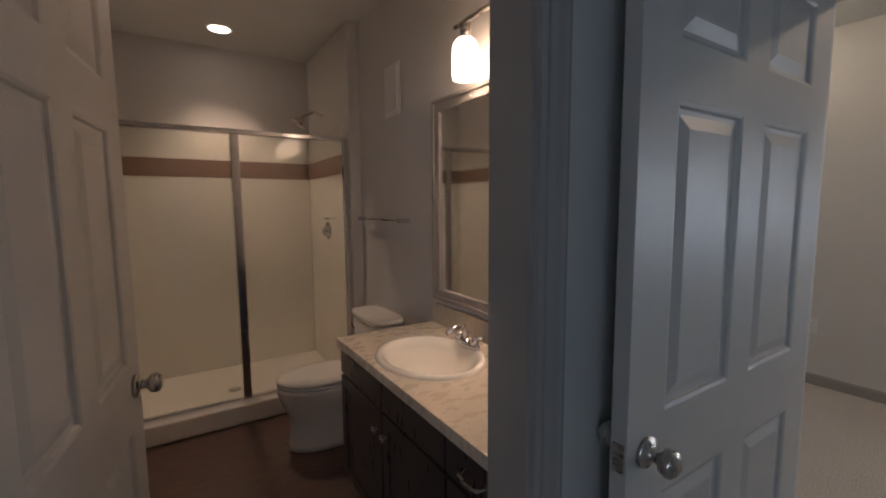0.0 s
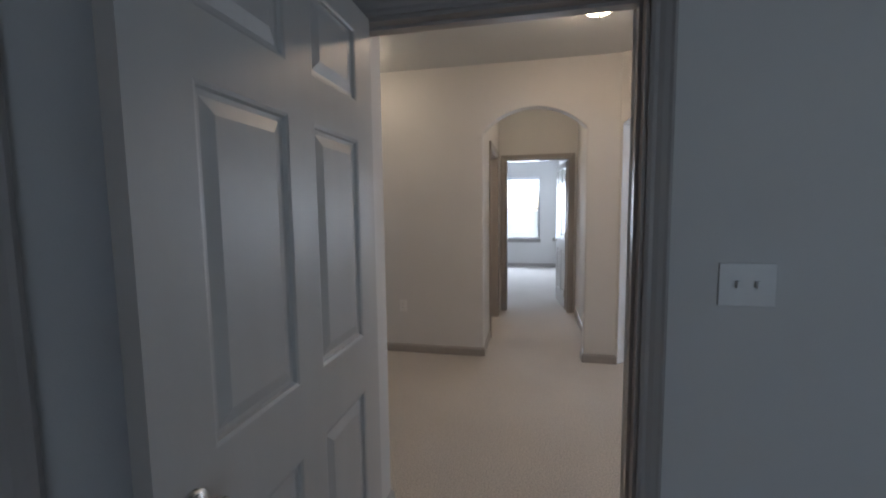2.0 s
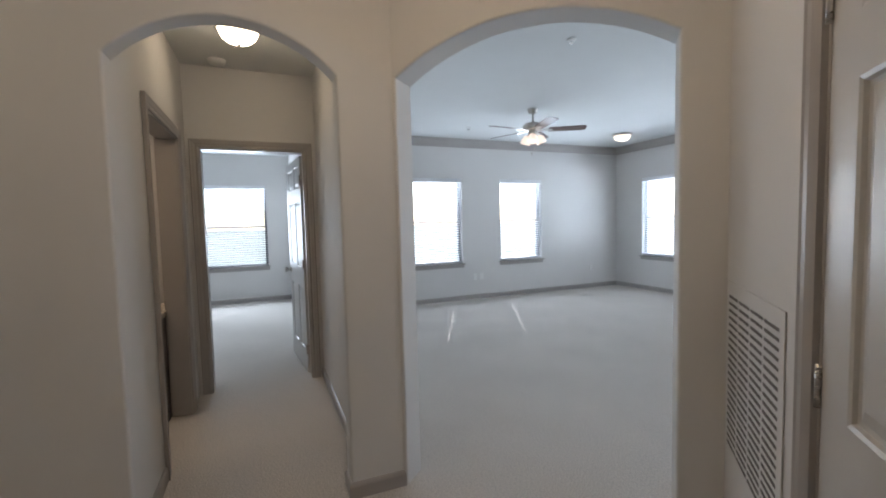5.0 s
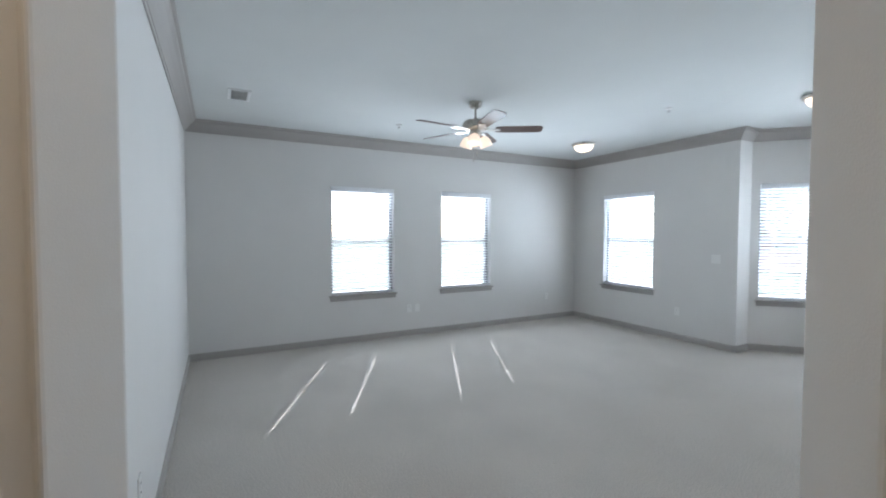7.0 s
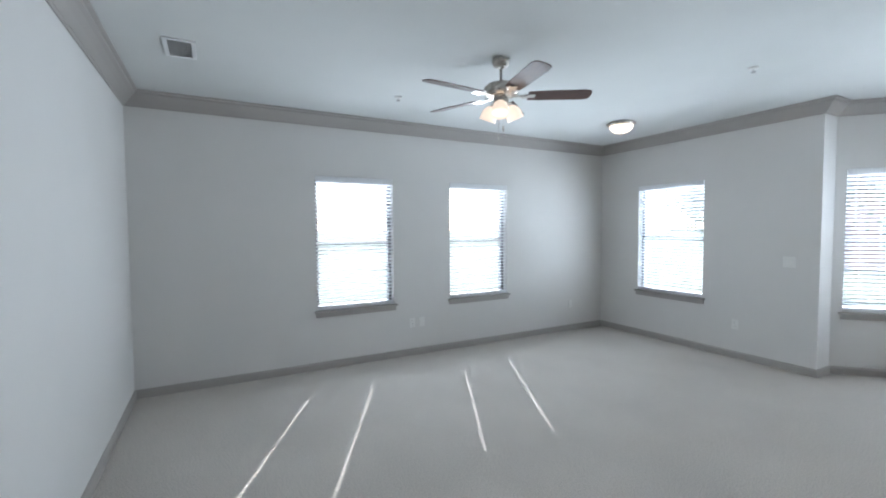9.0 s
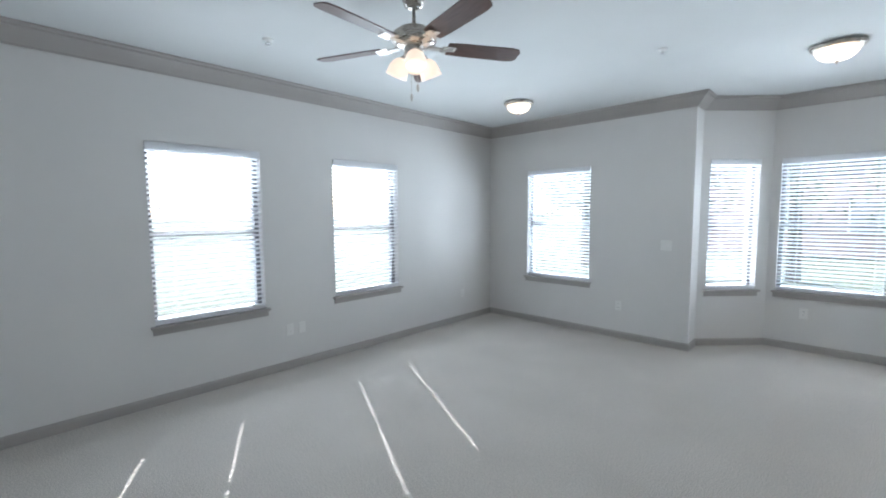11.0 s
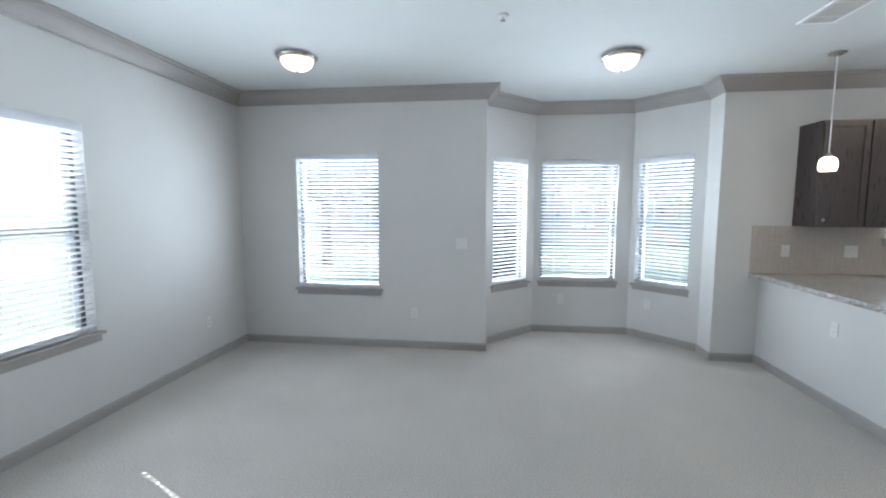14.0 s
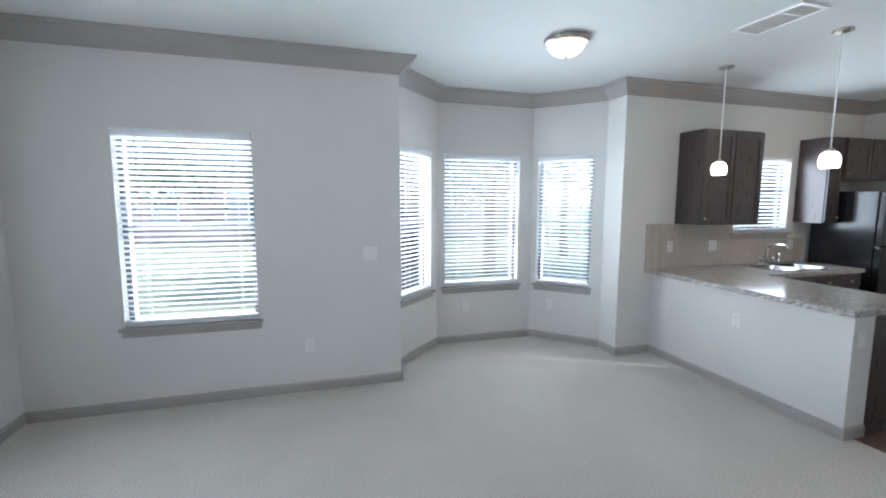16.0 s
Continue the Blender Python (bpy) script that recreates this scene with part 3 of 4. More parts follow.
def loft(rings, n=36, cap0=True, cap1=True, power=2.0):
    """A skin over ovals (cx, cy, z, rx, ry)."""
    bm = bmesh.new()
    rows = []
    for cx, cy, z, rx, ry in rings:
        row = []
        for i in range(n):
            a = 2 * math.pi * i / n
            c, s = math.cos(a), math.sin(a)
            row.append(bm.verts.new((cx + rx * math.copysign(abs(c) ** (2 / power), c), cy + ry * math.copysign(abs(s) ** (2 / power), s), z)))
        rows.append(row)
    for a, b in zip(rows, rows[1:]):
        for i in range(n):
            bm.faces.new((a[i], a[(i + 1) % n], b[(i + 1) % n], b[i])).smooth = True
    if cap0:
        bm.faces.new(rows[0])
    if cap1:
        bm.faces.new(rows[-1])
    bmesh.ops.recalc_face_normals(bm, faces=bm.faces)
    return bm


def shaker_door(name, w, h, parent, m, material, knob=None, drawer=False):
    """A framed cabinet front; x along, y out of the front is negative, z up."""
    bm = bmesh.new()
    s = 0.05
    if drawer:
        bx(bm, 0, w, -0.019, 0, 0, h, 0.003)
    else:
        bx(bm, 0.002, w - 0.002, -0.010, 0, 0.002, h - 0.002)
    d = part(name, bm, material, parent)
    d.matrix_local = m
    if not drawer:
        for nm, b in (("stile", (0, s, 0, h)), ("stile", (w - s, w, 0, h)), ("rail", (s, w - s, 0, s)), ("rail", (s, w - s, h - s, h))):
            part(nm, box(b[0], b[1], -0.019, -0.0101, b[2], b[3], 0.0015), material, d)
    if knob:
        k = part("knob", lathe([(0, 0), (0.006, 0), (0.006, 0.012), (0.014, 0.016), (0.015, 0.022), (0.010, 0.027), (0, 0.028)], 16), NICKEL, d, "small nickel knob")
        k.matrix_local = pose(knob[0], -0.019, knob[1], 90, 0, 0)
    return d


def wall_plate(kind, m, label, category, group):
    """A cover plate on a wall: local x along the wall, y out of the room face negative."""
    wide, tall = {"double_switch": (0.116, 0.058), "wide_switch": (0.150, 0.063)}.get(kind, (0.072, 0.058))
    t = thing({"outlet": "wall_outlet", "switch": "light_switch", "double_switch": "light_switch", "wide_switch": "light_switch", "jack": "wall_outlet"}[kind], label, category, m, group)
    part("cover_plate", box(-wide / 2, wide / 2, -0.006, 0.0, -tall, tall, 0.002), PLASTIC, t)
    if kind == "outlet":
        for z in (-0.02, 0.02):
            f = part("socket", box(-0.017, 0.017, -0.0085, -0.006, z - 0.014, z + 0.014, 0.001), PLASTIC, t)
            for x in (-0.006, 0.006):
                # dark bars on the socket face, coloured for the shade inside its slots
                part("slot", box(x - 0.001, x + 0.001, -0.0092, -0.0085, z - 0.003, z + 0.007), SLOT_SHADE, f)
    elif kind == "jack":
        part("socket", box(-0.008, 0.008, -0.010, -0.006, -0.008, 0.008), PLASTIC, t)
    else:
        for x in {"double_switch": (-0.023, 0.023), "wide_switch": (-0.026, 0.026)}.get(kind, (0,)):
            part("toggle", box(x - 0.005, x + 0.005, -0.018, -0.006, -0.009, 0.012, 0.001), PLASTIC, t)
            part("slot", box(x - 0.0056, x + 0.0056, -0.0068, -0.006, -0.012, 0.0125), PLASTIC, t)
    return t


def on_wall(p0, p1, u, z):
    return along(p0, p1)[0] @ pose(u, 0, z)


SHADE = glow("frosted_lamp_glass", (1.0, 0.74, 0.50), 0.42)
SHADE_HALL = glow("frosted_hall_glass", (1.0, 0.725, 0.46), 9.4)
SHADE_DIM = glow("frosted_dim_glass", (1.0, 0.76, 0.48), 3.4)
SHADE_DAY = glow("frosted_fan_glass", (1.0, 0.72, 0.50), 0.17)
SHADE_BATH = glow("frosted_vanity_glass", (1.0, 0.65, 0.39), 1.5)
PENDANT = glow("frosted_pendant_glass", (1.0, 0.78, 0.58), 1.7)
DIFFUSER = glow("recessed_diffuser", (1.0, 0.74, 0.52), 2.2)


def flush_light(place, label, shade, r=0.165):
    t = thing("ceiling_light", label, "ceiling light", pose(*place), "flush ceiling lights")
    part("pan", lathe([(0, 0), (r * 0.75, 0), (r, -0.012), (r, -0.022), (r * 0.93, -0.034), (r * 0.84, -0.040), (r * 0.82, -0.036), (0, -0.034)], 40), NICKEL, t, "brushed nickel pan")
    part("shade", lathe([(r * 0.80, -0.038), (r * 0.78, -0.056), (r * 0.69, -0.084), (r * 0.50, -0.108), (r * 0.25, -0.121), (0, -0.125)], 40), shade, t, "frosted alabaster glass bowl, lit")
    part("finial", lathe([(0, -0.120), (0.012, -0.122), (0.013, -0.130), (0.006, -0.138), (0.007, -0.144), (0, -0.150)], 16), NICKEL, t)
    return t


flush_light((5.098, -5.62, HL), "round nickel flush light with lit glass bowl, over the bay", SHADE)
flush_light((7.745, -5.33, HL), "round nickel flush light with lit glass bowl, in the living room", SHADE)
flush_light((3.19, 0.02, HH), "round nickel flush light with lit glass bowl, in the hall", SHADE_HALL, 0.15)
flush_light((3.72, 1.84, HH), "round nickel flush light with lit glass bowl, in the hall", SHADE_DIM, 0.15)
flush_light((5.30, 0.40, HH), "round nickel flush light with lit glass bowl, in the corridor", SHADE_DIM, 0.15)

flush_light((1.75, -4.55, HL), "round nickel flush light with lit glass bowl, in the kitchen", SHADE_HALL)

# ---- ceiling fan ----
BLADE = mat("fan_blade_veneer", (0.085, 0.047, 0.038), 0.36, color2=(0.14, 0.080, 0.066), scale=8, stretch=(1, 8, 1))


def ceiling_fan(place, turn):
    t = thing("ceiling_fan", "nickel five-blade ceiling fan with three lit glass shades", "ceiling fan", pose(*place, 0, 0, turn))
    part("canopy", lathe([(0, 0), (0.066, 0), (0.066, -0.02), (0.058, -0.045), (0.03, -0.062), (0.014, -0.066), (0, -0.066)], 28), NICKEL, t)
    part("downrod", lathe([(0.011, -0.06), (0.011, -0.155), (0.022, -0.160), (0.026, -0.178)], 16), NICKEL, t)
    part("motor_housing", lathe([(0, -0.168), (0.05, -0.170), (0.098, -0.182), (0.125, -0.205), (0.132, -0.228), (0.124, -0.236), (0.132, -0.244), (0.122, -0.262), (0.085, -0.276), (0.06, -0.280), (0, -0.280)], 40), NICKEL, t)
    part("switch_cup", lathe([(0.058, -0.278), (0.060, -0.318), (0.052, -0.334), (0.03, -0.340), (0, -0.340)], 28), NICKEL, t)
    for i in range(5):
        m = pose(0, 0, -0.272, 0, 0, i * 72)
        bm = bmesh.new()
        bx(bm, 0.07, 0.18, -0.020, 0.020, -0.006, 0.002, 0.002)
        bx(bm, 0.16, 0.25, -0.045, 0.045, -0.004, 0.000, 0.0015)
        arm = part("blade_arm", bm, NICKEL, t)
        arm.matrix_local = m
        outline = [(0.20, -0.055), (0.28, -0.062), (0.60, -0.068), (0.645, -0.058), (0.66, -0.035), (0.66, 0.035), (0.645, 0.058), (0.60, 0.068), (0.28, 0.062), (0.20, 0.055)]
        b = part("blade", poly(outline, 0.001, 0.008), BLADE, t, "grey-brown wood veneer blade")
        b.matrix_local = m @ pose(0, 0, 0, -12, 0, 0)
    for i in range(3):
        a = radians(118 + i * 120)
        c, s = math.cos(a), math.sin(a)
        part("lamp_arm", tube([(c * 0.045, s * 0.045, -0.315), (c * 0.08, s * 0.08, -0.322), (c * 0.084, s * 0.084, -0.338)], 0.009, 10), NICKEL, t)
        sh = part("shade", lathe([(0.020, 0), (0.032, -0.008), (0.050, -0.030), (0.060, -0.060), (0.062, -0.088), (0.066, -0.106), (0.063, -0.109), (0.058, -0.088), (0.055, -0.060), (0.045, -0.032), (0, -0.022)], 28), SHADE_DAY, t, "frosted bell glass, lit")
        sh.matrix_local = pose(c * 0.080, s * 0.080, -0.330, 0, 0, math.degrees(a)) @ pose(0, 0, 0, 0, -24, 0)
    for k, L in ((0.02, 0.20), (-0.02, 0.15)):
        bm = tube([(k, 0.0, -0.338), (k, 0, -0.338 - L)], 0.0012, 6)
        lathe([(0, 0), (0.006, -0.004), (0.009, -0.025), (0.004, -0.045), (0, -0.046)], 12, bm, (k, 0, -0.338 - L))
        part("pull_chain", bm, NICKEL, t)
    return t


ceiling_fan((6.85, -2.92, HL), 23)


# grey sheet behind the louvres, coloured for the shade of the duct
VENT_BACK = mat("vent_back_shade", (0.36, 0.36, 0.36), 0.8)


def ceiling_vent(place, turn, w, d, label):
    t = thing("ceiling_vent", label, "air vent", pose(*place, 0, 0, turn), "ceiling vents")
    part("backing", box(-w / 2 + 0.01, w / 2 - 0.01, -d / 2 + 0.01, d / 2 - 0.01, -0.0035, -0.0005), VENT_BACK, t)
    bm = bmesh.new()
    f = 0.025
    for b in ((-w / 2, w / 2, -d / 2, -d / 2 + f), (-w / 2, w / 2, d / 2 - f, d / 2), (-w / 2, -w / 2 + f, -d / 2 + f, d / 2 - f), (w / 2 - f, w / 2, -d / 2 + f, d / 2 - f)):
        bx(bm, *b, -0.010, -0.0005)
    part("frame", bm, VINYL, t)
    if w > 0.4:
        for x in (-w / 6 - 0.01, w / 6 + 0.04):
            part("divider", box(x - 0.006, x + 0.006, -d / 2 + f, d / 2 - f, -0.0105, -0.0045), VINYL, t)
    n = int((w - 2 * f) / 0.018)
    me = None
    for i in range(n):
        x = -w / 2 + f + (i + 0.5) * (w - 2 * f) / n
        if me is None:
            o = part("slat", box(-0.005, 0.005, -d / 2 + f, d / 2 - f, -0.001, 0.0005), PLASTIC, t)
            me = o.data
        else:
            o = new("slat", me)
            o.parent = t
        o.matrix_local = pose(x, 0, -0.007, 0, 28, 0)
    return t


ceiling_vent((7.69, -0.84, HL), 180, 0.33, 0.19, "white louvred supply vent in the ceiling")
ceiling_vent((3.98, -4.92, HL), 270, 0.46, 0.24, "white louvred return vent in the ceiling")


def sprinkler(place):
    t = thing("fire_sprinkler", "small white fire sprinkler cap on the ceiling", "sprinkler", pose(*place), "fire sprinklers")
    part("escutcheon", lathe([(0, 0), (0.038, 0), (0.036, -0.006), (0.016, -0.010), (0, -0.010)], 24), PLASTIC, t)
    part("deflector", lathe([(0.007, -0.010), (0.007, -0.030), (0.018, -0.032), (0.018, -0.035), (0, -0.036)], 16), CHROME, t)


for p in ((8.02, -2.58, HL), (6.07, -4.79, HL), (4.98, -2.0, HL)):
    sprinkler(p)

# ---- plates on the walls ----
E_, S_ = ((XE, -0.32), (XE, YS)), ((XE, YS), (6.20, YS))
G = "white wall outlets"
wall_plate("outlet", on_wall(*E_, 2.80, 0.40), "white duplex wall outlet between the windows", "outlet", G)
wall_plate("jack", on_wall(*E_, 2.93, 0.40), "white cable jack plate between the windows", "outlet", G)
wall_plate("outlet", on_wall((4.413, -0.32), (XE, -0.32), 1.02, 0.40), "white duplex wall outlet near the archway", "outlet", G)
wall_plate("outlet", on_wall(*E_, 5.42, 0.40), "white duplex wall outlet near the corner", "outlet", G)
wall_plate("outlet", on_wall(*S_, XE - 6.98, 0.40), "white duplex wall outlet beside the bay", "outlet", G)
wall_plate("double_switch", on_wall(*S_, XE - 6.46, 1.17), "white double light switch beside the bay", "light switch", "white light switches")
wall_plate("outlet", on_wall((5.63, -7.245), (4.48, -7.245), 0.345, 0.42), "white duplex outlet under the bay window", "outlet", G)
wall_plate("outlet", on_wall((4.48, -7.245), (3.911, -6.675), 0.24, 0.42), "white duplex outlet under the bay window", "outlet", G)
wall_plate("wide_switch", on_wall((1.74, 1.045), (1.74, -3.2), 1.045 + 0.217, 1.172), "white double light switch beside the bedroom door", "light switch", "white light switches")
wall_plate("outlet", on_wall((4.293, 3.2), (4.293, -0.317), 3.2 - 1.65, 0.46), "white duplex outlet on the hall wall", "outlet", G)

# ---- hall ----
_t = thing("door_chime", "white plastic door chime box high on the hall wall", "door chime", on_wall((4.293, 3.2), (4.293, -0.317), 3.2 - 2.36, 2.09))
part("housing", box(-0.12, 0.12, -0.045, 0, -0.06, 0.06, 0.008), PLASTIC, _t)
_t = thing("smoke_alarm", "small white alarm horn on the hall wall", "alarm", on_wall((4.293, 3.2), (4.293, -0.317), 3.2 - 2.27, 2.34))
part("housing", box(-0.055, 0.055, -0.04, 0, -0.055, 0.055, 0.01), PLASTIC, _t)
part("grille", box(-0.03, 0.03, -0.042, -0.0405, -0.03, 0.03), VINYL, _t)
_t = thing("smoke_detector", "round white smoke detector on the corridor ceiling", "smoke detector", pose(6.0, 0.59, HH))
part("base", lathe([(0, 0), (0.065, 0), (0.065, -0.012), (0.055, -0.03), (0.03, -0.038), (0, -0.038)], 28), PLASTIC, _t)
_t = thing("return_air_grille", "white slotted return air grille low on the hall wall", "air grille", along(C45, (1.85, 0.091))[0] @ pose(0.03, 0, 0.50))
part("panel", box(0, 0.60, -0.005, -0.0015, -0.02, 0.64, 0.001), WALL, _t)
# slots are raised dark strips with the openings' shade put into their colour
GRILLE_SHADE = mat("grille_slot_shade", (0.13, 0.115, 0.105), 0.8)
_me = None
for _j in range(22):
    for _k in range(4):
        if _me is None:
            _s = part("slot", box(0, 0.118, -0.0068, -0.0055, 0, 0.0095), GRILLE_SHADE, _t)
            _me = _s.data
        else:
            _s = new("slot", _me)
            _s.parent = _t
        _s.matrix_local = pose(0.035 + _k * 0.137, 0, 0.03 + _j * 0.0262)

# ---- bathroom ----
LAMINATE = mat("stone_laminate", (0.66, 0.60, 0.51), 0.28, color2=(0.59, 0.535, 0.45), scale=16, bump=0.02, stretch=(1, 2.2, 1), fine=0.1)


def vanity(m, w, sink_y, label):
    """Base unit against the wall at +x; y runs along the wall from 0 to w, fronts at -x."""
    t = thing("vanity_cabinet", label, "bathroom cabinet", m)
    d, h = 0.52, 0.755
    _b = bx(box(-d, 0, 0, w, 0.10, 0.61), -d, -d + 0.02, 0, w, 0.61, h)
    bx(_b, -d + 0.02, 0, 0, 0.018, 0.61, h)
    bx(_b, -d + 0.02, 0, w - 0.018, w, 0.61, h)
    part("body", _b, ESPRESSO, t)
    part("toe_kick", box(-d + 0.06, 0, 0.0, w, 0.0, 0.10), ESPRESSO, t)
    cuts = (0, 0.24 * w, 0.615 * w, w)
    for i in range(3):
        y0, y1 = cuts[i], cuts[i + 1]
        cw = y1 - y0
        f = pose(-d - 0.001, y1 - 0.006, 0, 0, 0, -90)
        shaker_door("drawer_front", cw - 0.012, 0.108, t, f @ pose(0, 0, h - 0.122), ESPRESSO, None, True)
        if i:
            shaker_door("cabinet_door", cw - 0.012, 0.50, t, f @ pose(0, 0, 0.12), ESPRESSO, (0.032 if i == 1 else cw - 0.044, 0.42))
        else:
            for z, hh in ((0.12, 0.245), (0.375, 0.245)):
                shaker_door("drawer_front", cw - 0.012, hh, t, f @ pose(0, 0, z), ESPRESSO, None, True)
    c = cuts[1] / 2
    for z in (0.69, 0.50, 0.245):
        part("pull", tube([(-d - 0.021, c - 0.05, z + 0.006), (-d - 0.044, c - 0.042, z), (-d - 0.05, c, z - 0.006), (-d - 0.044, c + 0.042, z), (-d - 0.021, c + 0.05, z + 0.006)], 0.005, 10), NICKEL, t, "bowed nickel pull")
    return t


VW = 1.215
_vm = pose(1.298, 1.168, 0)
vanity(_vm, VW, 0.6, "espresso wood vanity cabinet with nickel knobs")
_t = thing("bathroom_counter", "marbled beige laminate vanity top with backsplash", "countertop", _vm)
_bm = bmesh.new()
# slab with an oval hole under the basin
_sx, _sy, _n = -0.313, 0.765, 40
_o, _i = [], []
for _a in range(_n):
    _c, _s = math.cos(2 * math.pi * _a / _n), math.sin(2 * math.pi * _a / _n)
    _k = min(0.45 / max(1e-6, abs(_c)), 1.0 / max(1e-6, abs(_s)))
    _o.append((max(-0.552, min(-0.001, _sx + _c * _k)), max(0.0, min(VW + 0.01, _sy + _s * _k))))
    _i.append((_sx + 0.19 * _c, _sy + 0.235 * _s))
for _z, _flip in ((0.795, 0), (0.756, 1)):
    _vo = [_bm.verts.new((*p, _z)) for p in _o]
    _vi = [_bm.verts.new((*p, _z)) for p in _i]
    for _a in range(_n):
        _bm.faces.new((_vo[_a], _vo[(_a + 1) % _n], _vi[(_a + 1) % _n], _vi[_a]))
_bm.verts.ensure_lookup_table()
for _a in range(_n):
    _b = (_a + 1) % _n
    _bm.faces.new((_bm.verts[_a], _bm.verts[_b], _bm.verts[2 * _n + _b], _bm.verts[2 * _n + _a]))
bmesh.ops.recalc_face_normals(_bm, faces=_bm.faces)
part("slab", _bm, LAMINATE, _t)
part("backsplash", box(-0.02, -0.001, 0.0, VW + 0.01, 0.796, 0.900, 0.003), LAMINATE, _t)
_t = thing("wash_basin", "oval white porcelain drop-in basin", "sink", _vm @ pose(_sx, _sy, 0.795))
part("bowl", loft([(0, 0, 0.001, 0.215, 0.262), (0, 0, 0.012, 0.212, 0.258), (0, 0, 0.016, 0.200, 0.246), (0, 0, 0.010, 0.184, 0.230), (0, 0, -0.02, 0.172, 0.215), (0, 0, -0.08, 0.14, 0.175), (0, 0, -0.12, 0.09, 0.11), (0, 0, -0.13, 0.03, 0.03)], 44, False), PORCELAIN, _t)
part("drain", lathe([(0, -0.124), (0.024, -0.124), (0.026, -0.127), (0, -0.1275)], 20), CHROME, _t)


def basin_faucet(m):
    t = thing("basin_faucet", "chrome two-handle basin faucet", "faucet", m)
    part("base", loft([(0, 0, 0, 0.026, 0.085), (0, 0, 0.014, 0.026, 0.085), (0, 0, 0.022, 0.018, 0.076)], 28), CHROME, t)
    part("spout", tube([(0, 0, 0.015), (-0.004, 0, 0.06), (-0.02, 0, 0.085), (-0.06, 0, 0.088), (-0.105, 0, 0.070)], [0.017, 0.015, 0.014, 0.012, 0.010], 14), CHROME, t)
    for s in (-1, 1):
        bm = lathe([(0, 0.018), (0.018, 0.018), (0.02, 0.03), (0.016, 0.048), (0, 0.052)], 18, None, (0, s * 0.055, 0))
        tube([(0, s * 0.055, 0.045), (0.01, s * 0.10, 0.055)], [0.007, 0.005], 8, bm)
        part("handle", bm, CHROME, t)


basin_faucet(_vm @ pose(-0.128, _sy - 0.01, 0.811))

_t = thing("wall_mirror", "taupe framed rectangular mirror above the vanity", "mirror", pose(1.298, 1.27, 0.925))
part("glass", box(-0.012, -0.008, 0.06, 1.04, 0.06, 0.96), MIRROR, _t)
for _b in ((0, 1.10, 0, 0.06), (0, 1.10, 0.96, 1.02), (0, 0.06, 0.06, 0.96), (1.04, 1.10, 0.06, 0.96)):
    part("frame", box(-0.024, -0.001, _b[0], _b[1], _b[2], _b[3], 0.005), TRIM, _t)
for _b in ((0.004, 1.096, 0.004, 0.022), (0.004, 1.096, 0.998, 1.016), (0.004, 0.022, 0.022, 0.998), (1.078, 1.096, 0.022, 0.998)):
    part("outer_bead", box(-0.033, -0.0242, _b[0], _b[1], _b[2], _b[3], 0.003), TRIM, _t)
_t = thing("vanity_light", "nickel bar light with lit frosted shades", "wall lamp", pose(1.298, 1.72, 2.16))
part("bar", tube([(-0.10, -0.33, 0.02), (-0.10, 0.33, 0.02)], 0.010, 12), NICKEL, _t)
part("back_plate", box(-0.02, -0.001, -0.16, 0.16, -0.04, 0.05, 0.006), NICKEL, _t)
for _y in (-0.09, 0.09):
    part("arm", tube([(-0.02, _y, 0.01), (-0.10, _y, 0.02)], 0.008, 10), NICKEL, _t)
for _y in (-0.25, 0, 0.25):
    part("socket", lathe([(0.022, 0.01), (0.024, -0.03), (0.018, -0.045)], 18, None, (-0.10, _y, 0)), NICKEL, _t)
    part("shade", lathe([(0.018, -0.046), (0.034, -0.052), (0.048, -0.068), (0.055, -0.092), (0.057, -0.13), (0.056, -0.19), (0.053, -0.215), (0.049, -0.215), (0.051, -0.13), (0.044, -0.078), (0, -0.066)], 28, None, (-0.10, _y, 0)), SHADE_BATH, _t, "frosted glass cylinder, lit")

# toilet, its back to the vanity wall
_t = thing("toilet", "white porcelain two-piece toilet with closed lid", "toilet", pose(1.298, 2.94, 0))
part("pedestal", loft([(-0.43, 0, 0.0, 0.25, 0.128), (-0.43, 0, 0.03, 0.246, 0.125), (-0.43, 0, 0.10, 0.236, 0.122), (-0.43, 0, 0.20, 0.24, 0.126), (-0.435, 0, 0.28, 0.272, 0.158), (-0.44, 0, 0.36, 0.295, 0.182), (-0.44, 0, 0.385, 0.295, 0.184)], 40), PORCELAIN, _t)
part("seat", loft([(-0.455, 0, 0.386, 0.275, 0.184), (-0.455, 0, 0.402, 0.278, 0.186), (-0.455, 0, 0.406, 0.27, 0.18)], 40), PORCELAIN, _t)
part("lid", loft([(-0.455, 0, 0.4075, 0.278, 0.187), (-0.455, 0, 0.420, 0.280, 0.188), (-0.455, 0, 0.430, 0.262, 0.172), (-0.455, 0, 0.433, 0.20, 0.12)], 40), PORCELAIN, _t)
part("tank", loft([(-0.11, 0, 0.36, 0.085, 0.19), (-0.11, 0, 0.40, 0.092, 0.205), (-0.11, 0, 0.70, 0.098, 0.22)], 40, power=5), PORCELAIN, _t)
part("tank_lid", loft([(-0.11, 0, 0.701, 0.105, 0.228), (-0.11, 0, 0.72, 0.107, 0.231), (-0.11, 0, 0.735, 0.100, 0.222)], 40, power=5), PORCELAIN, _t)
part("flush_lever", tube([(-0.212, 0.15, 0.64), (-0.225, 0.14, 0.64), (-0.225, 0.08, 0.632)], 0.006, 8), CHROME, _t, "chrome lever")

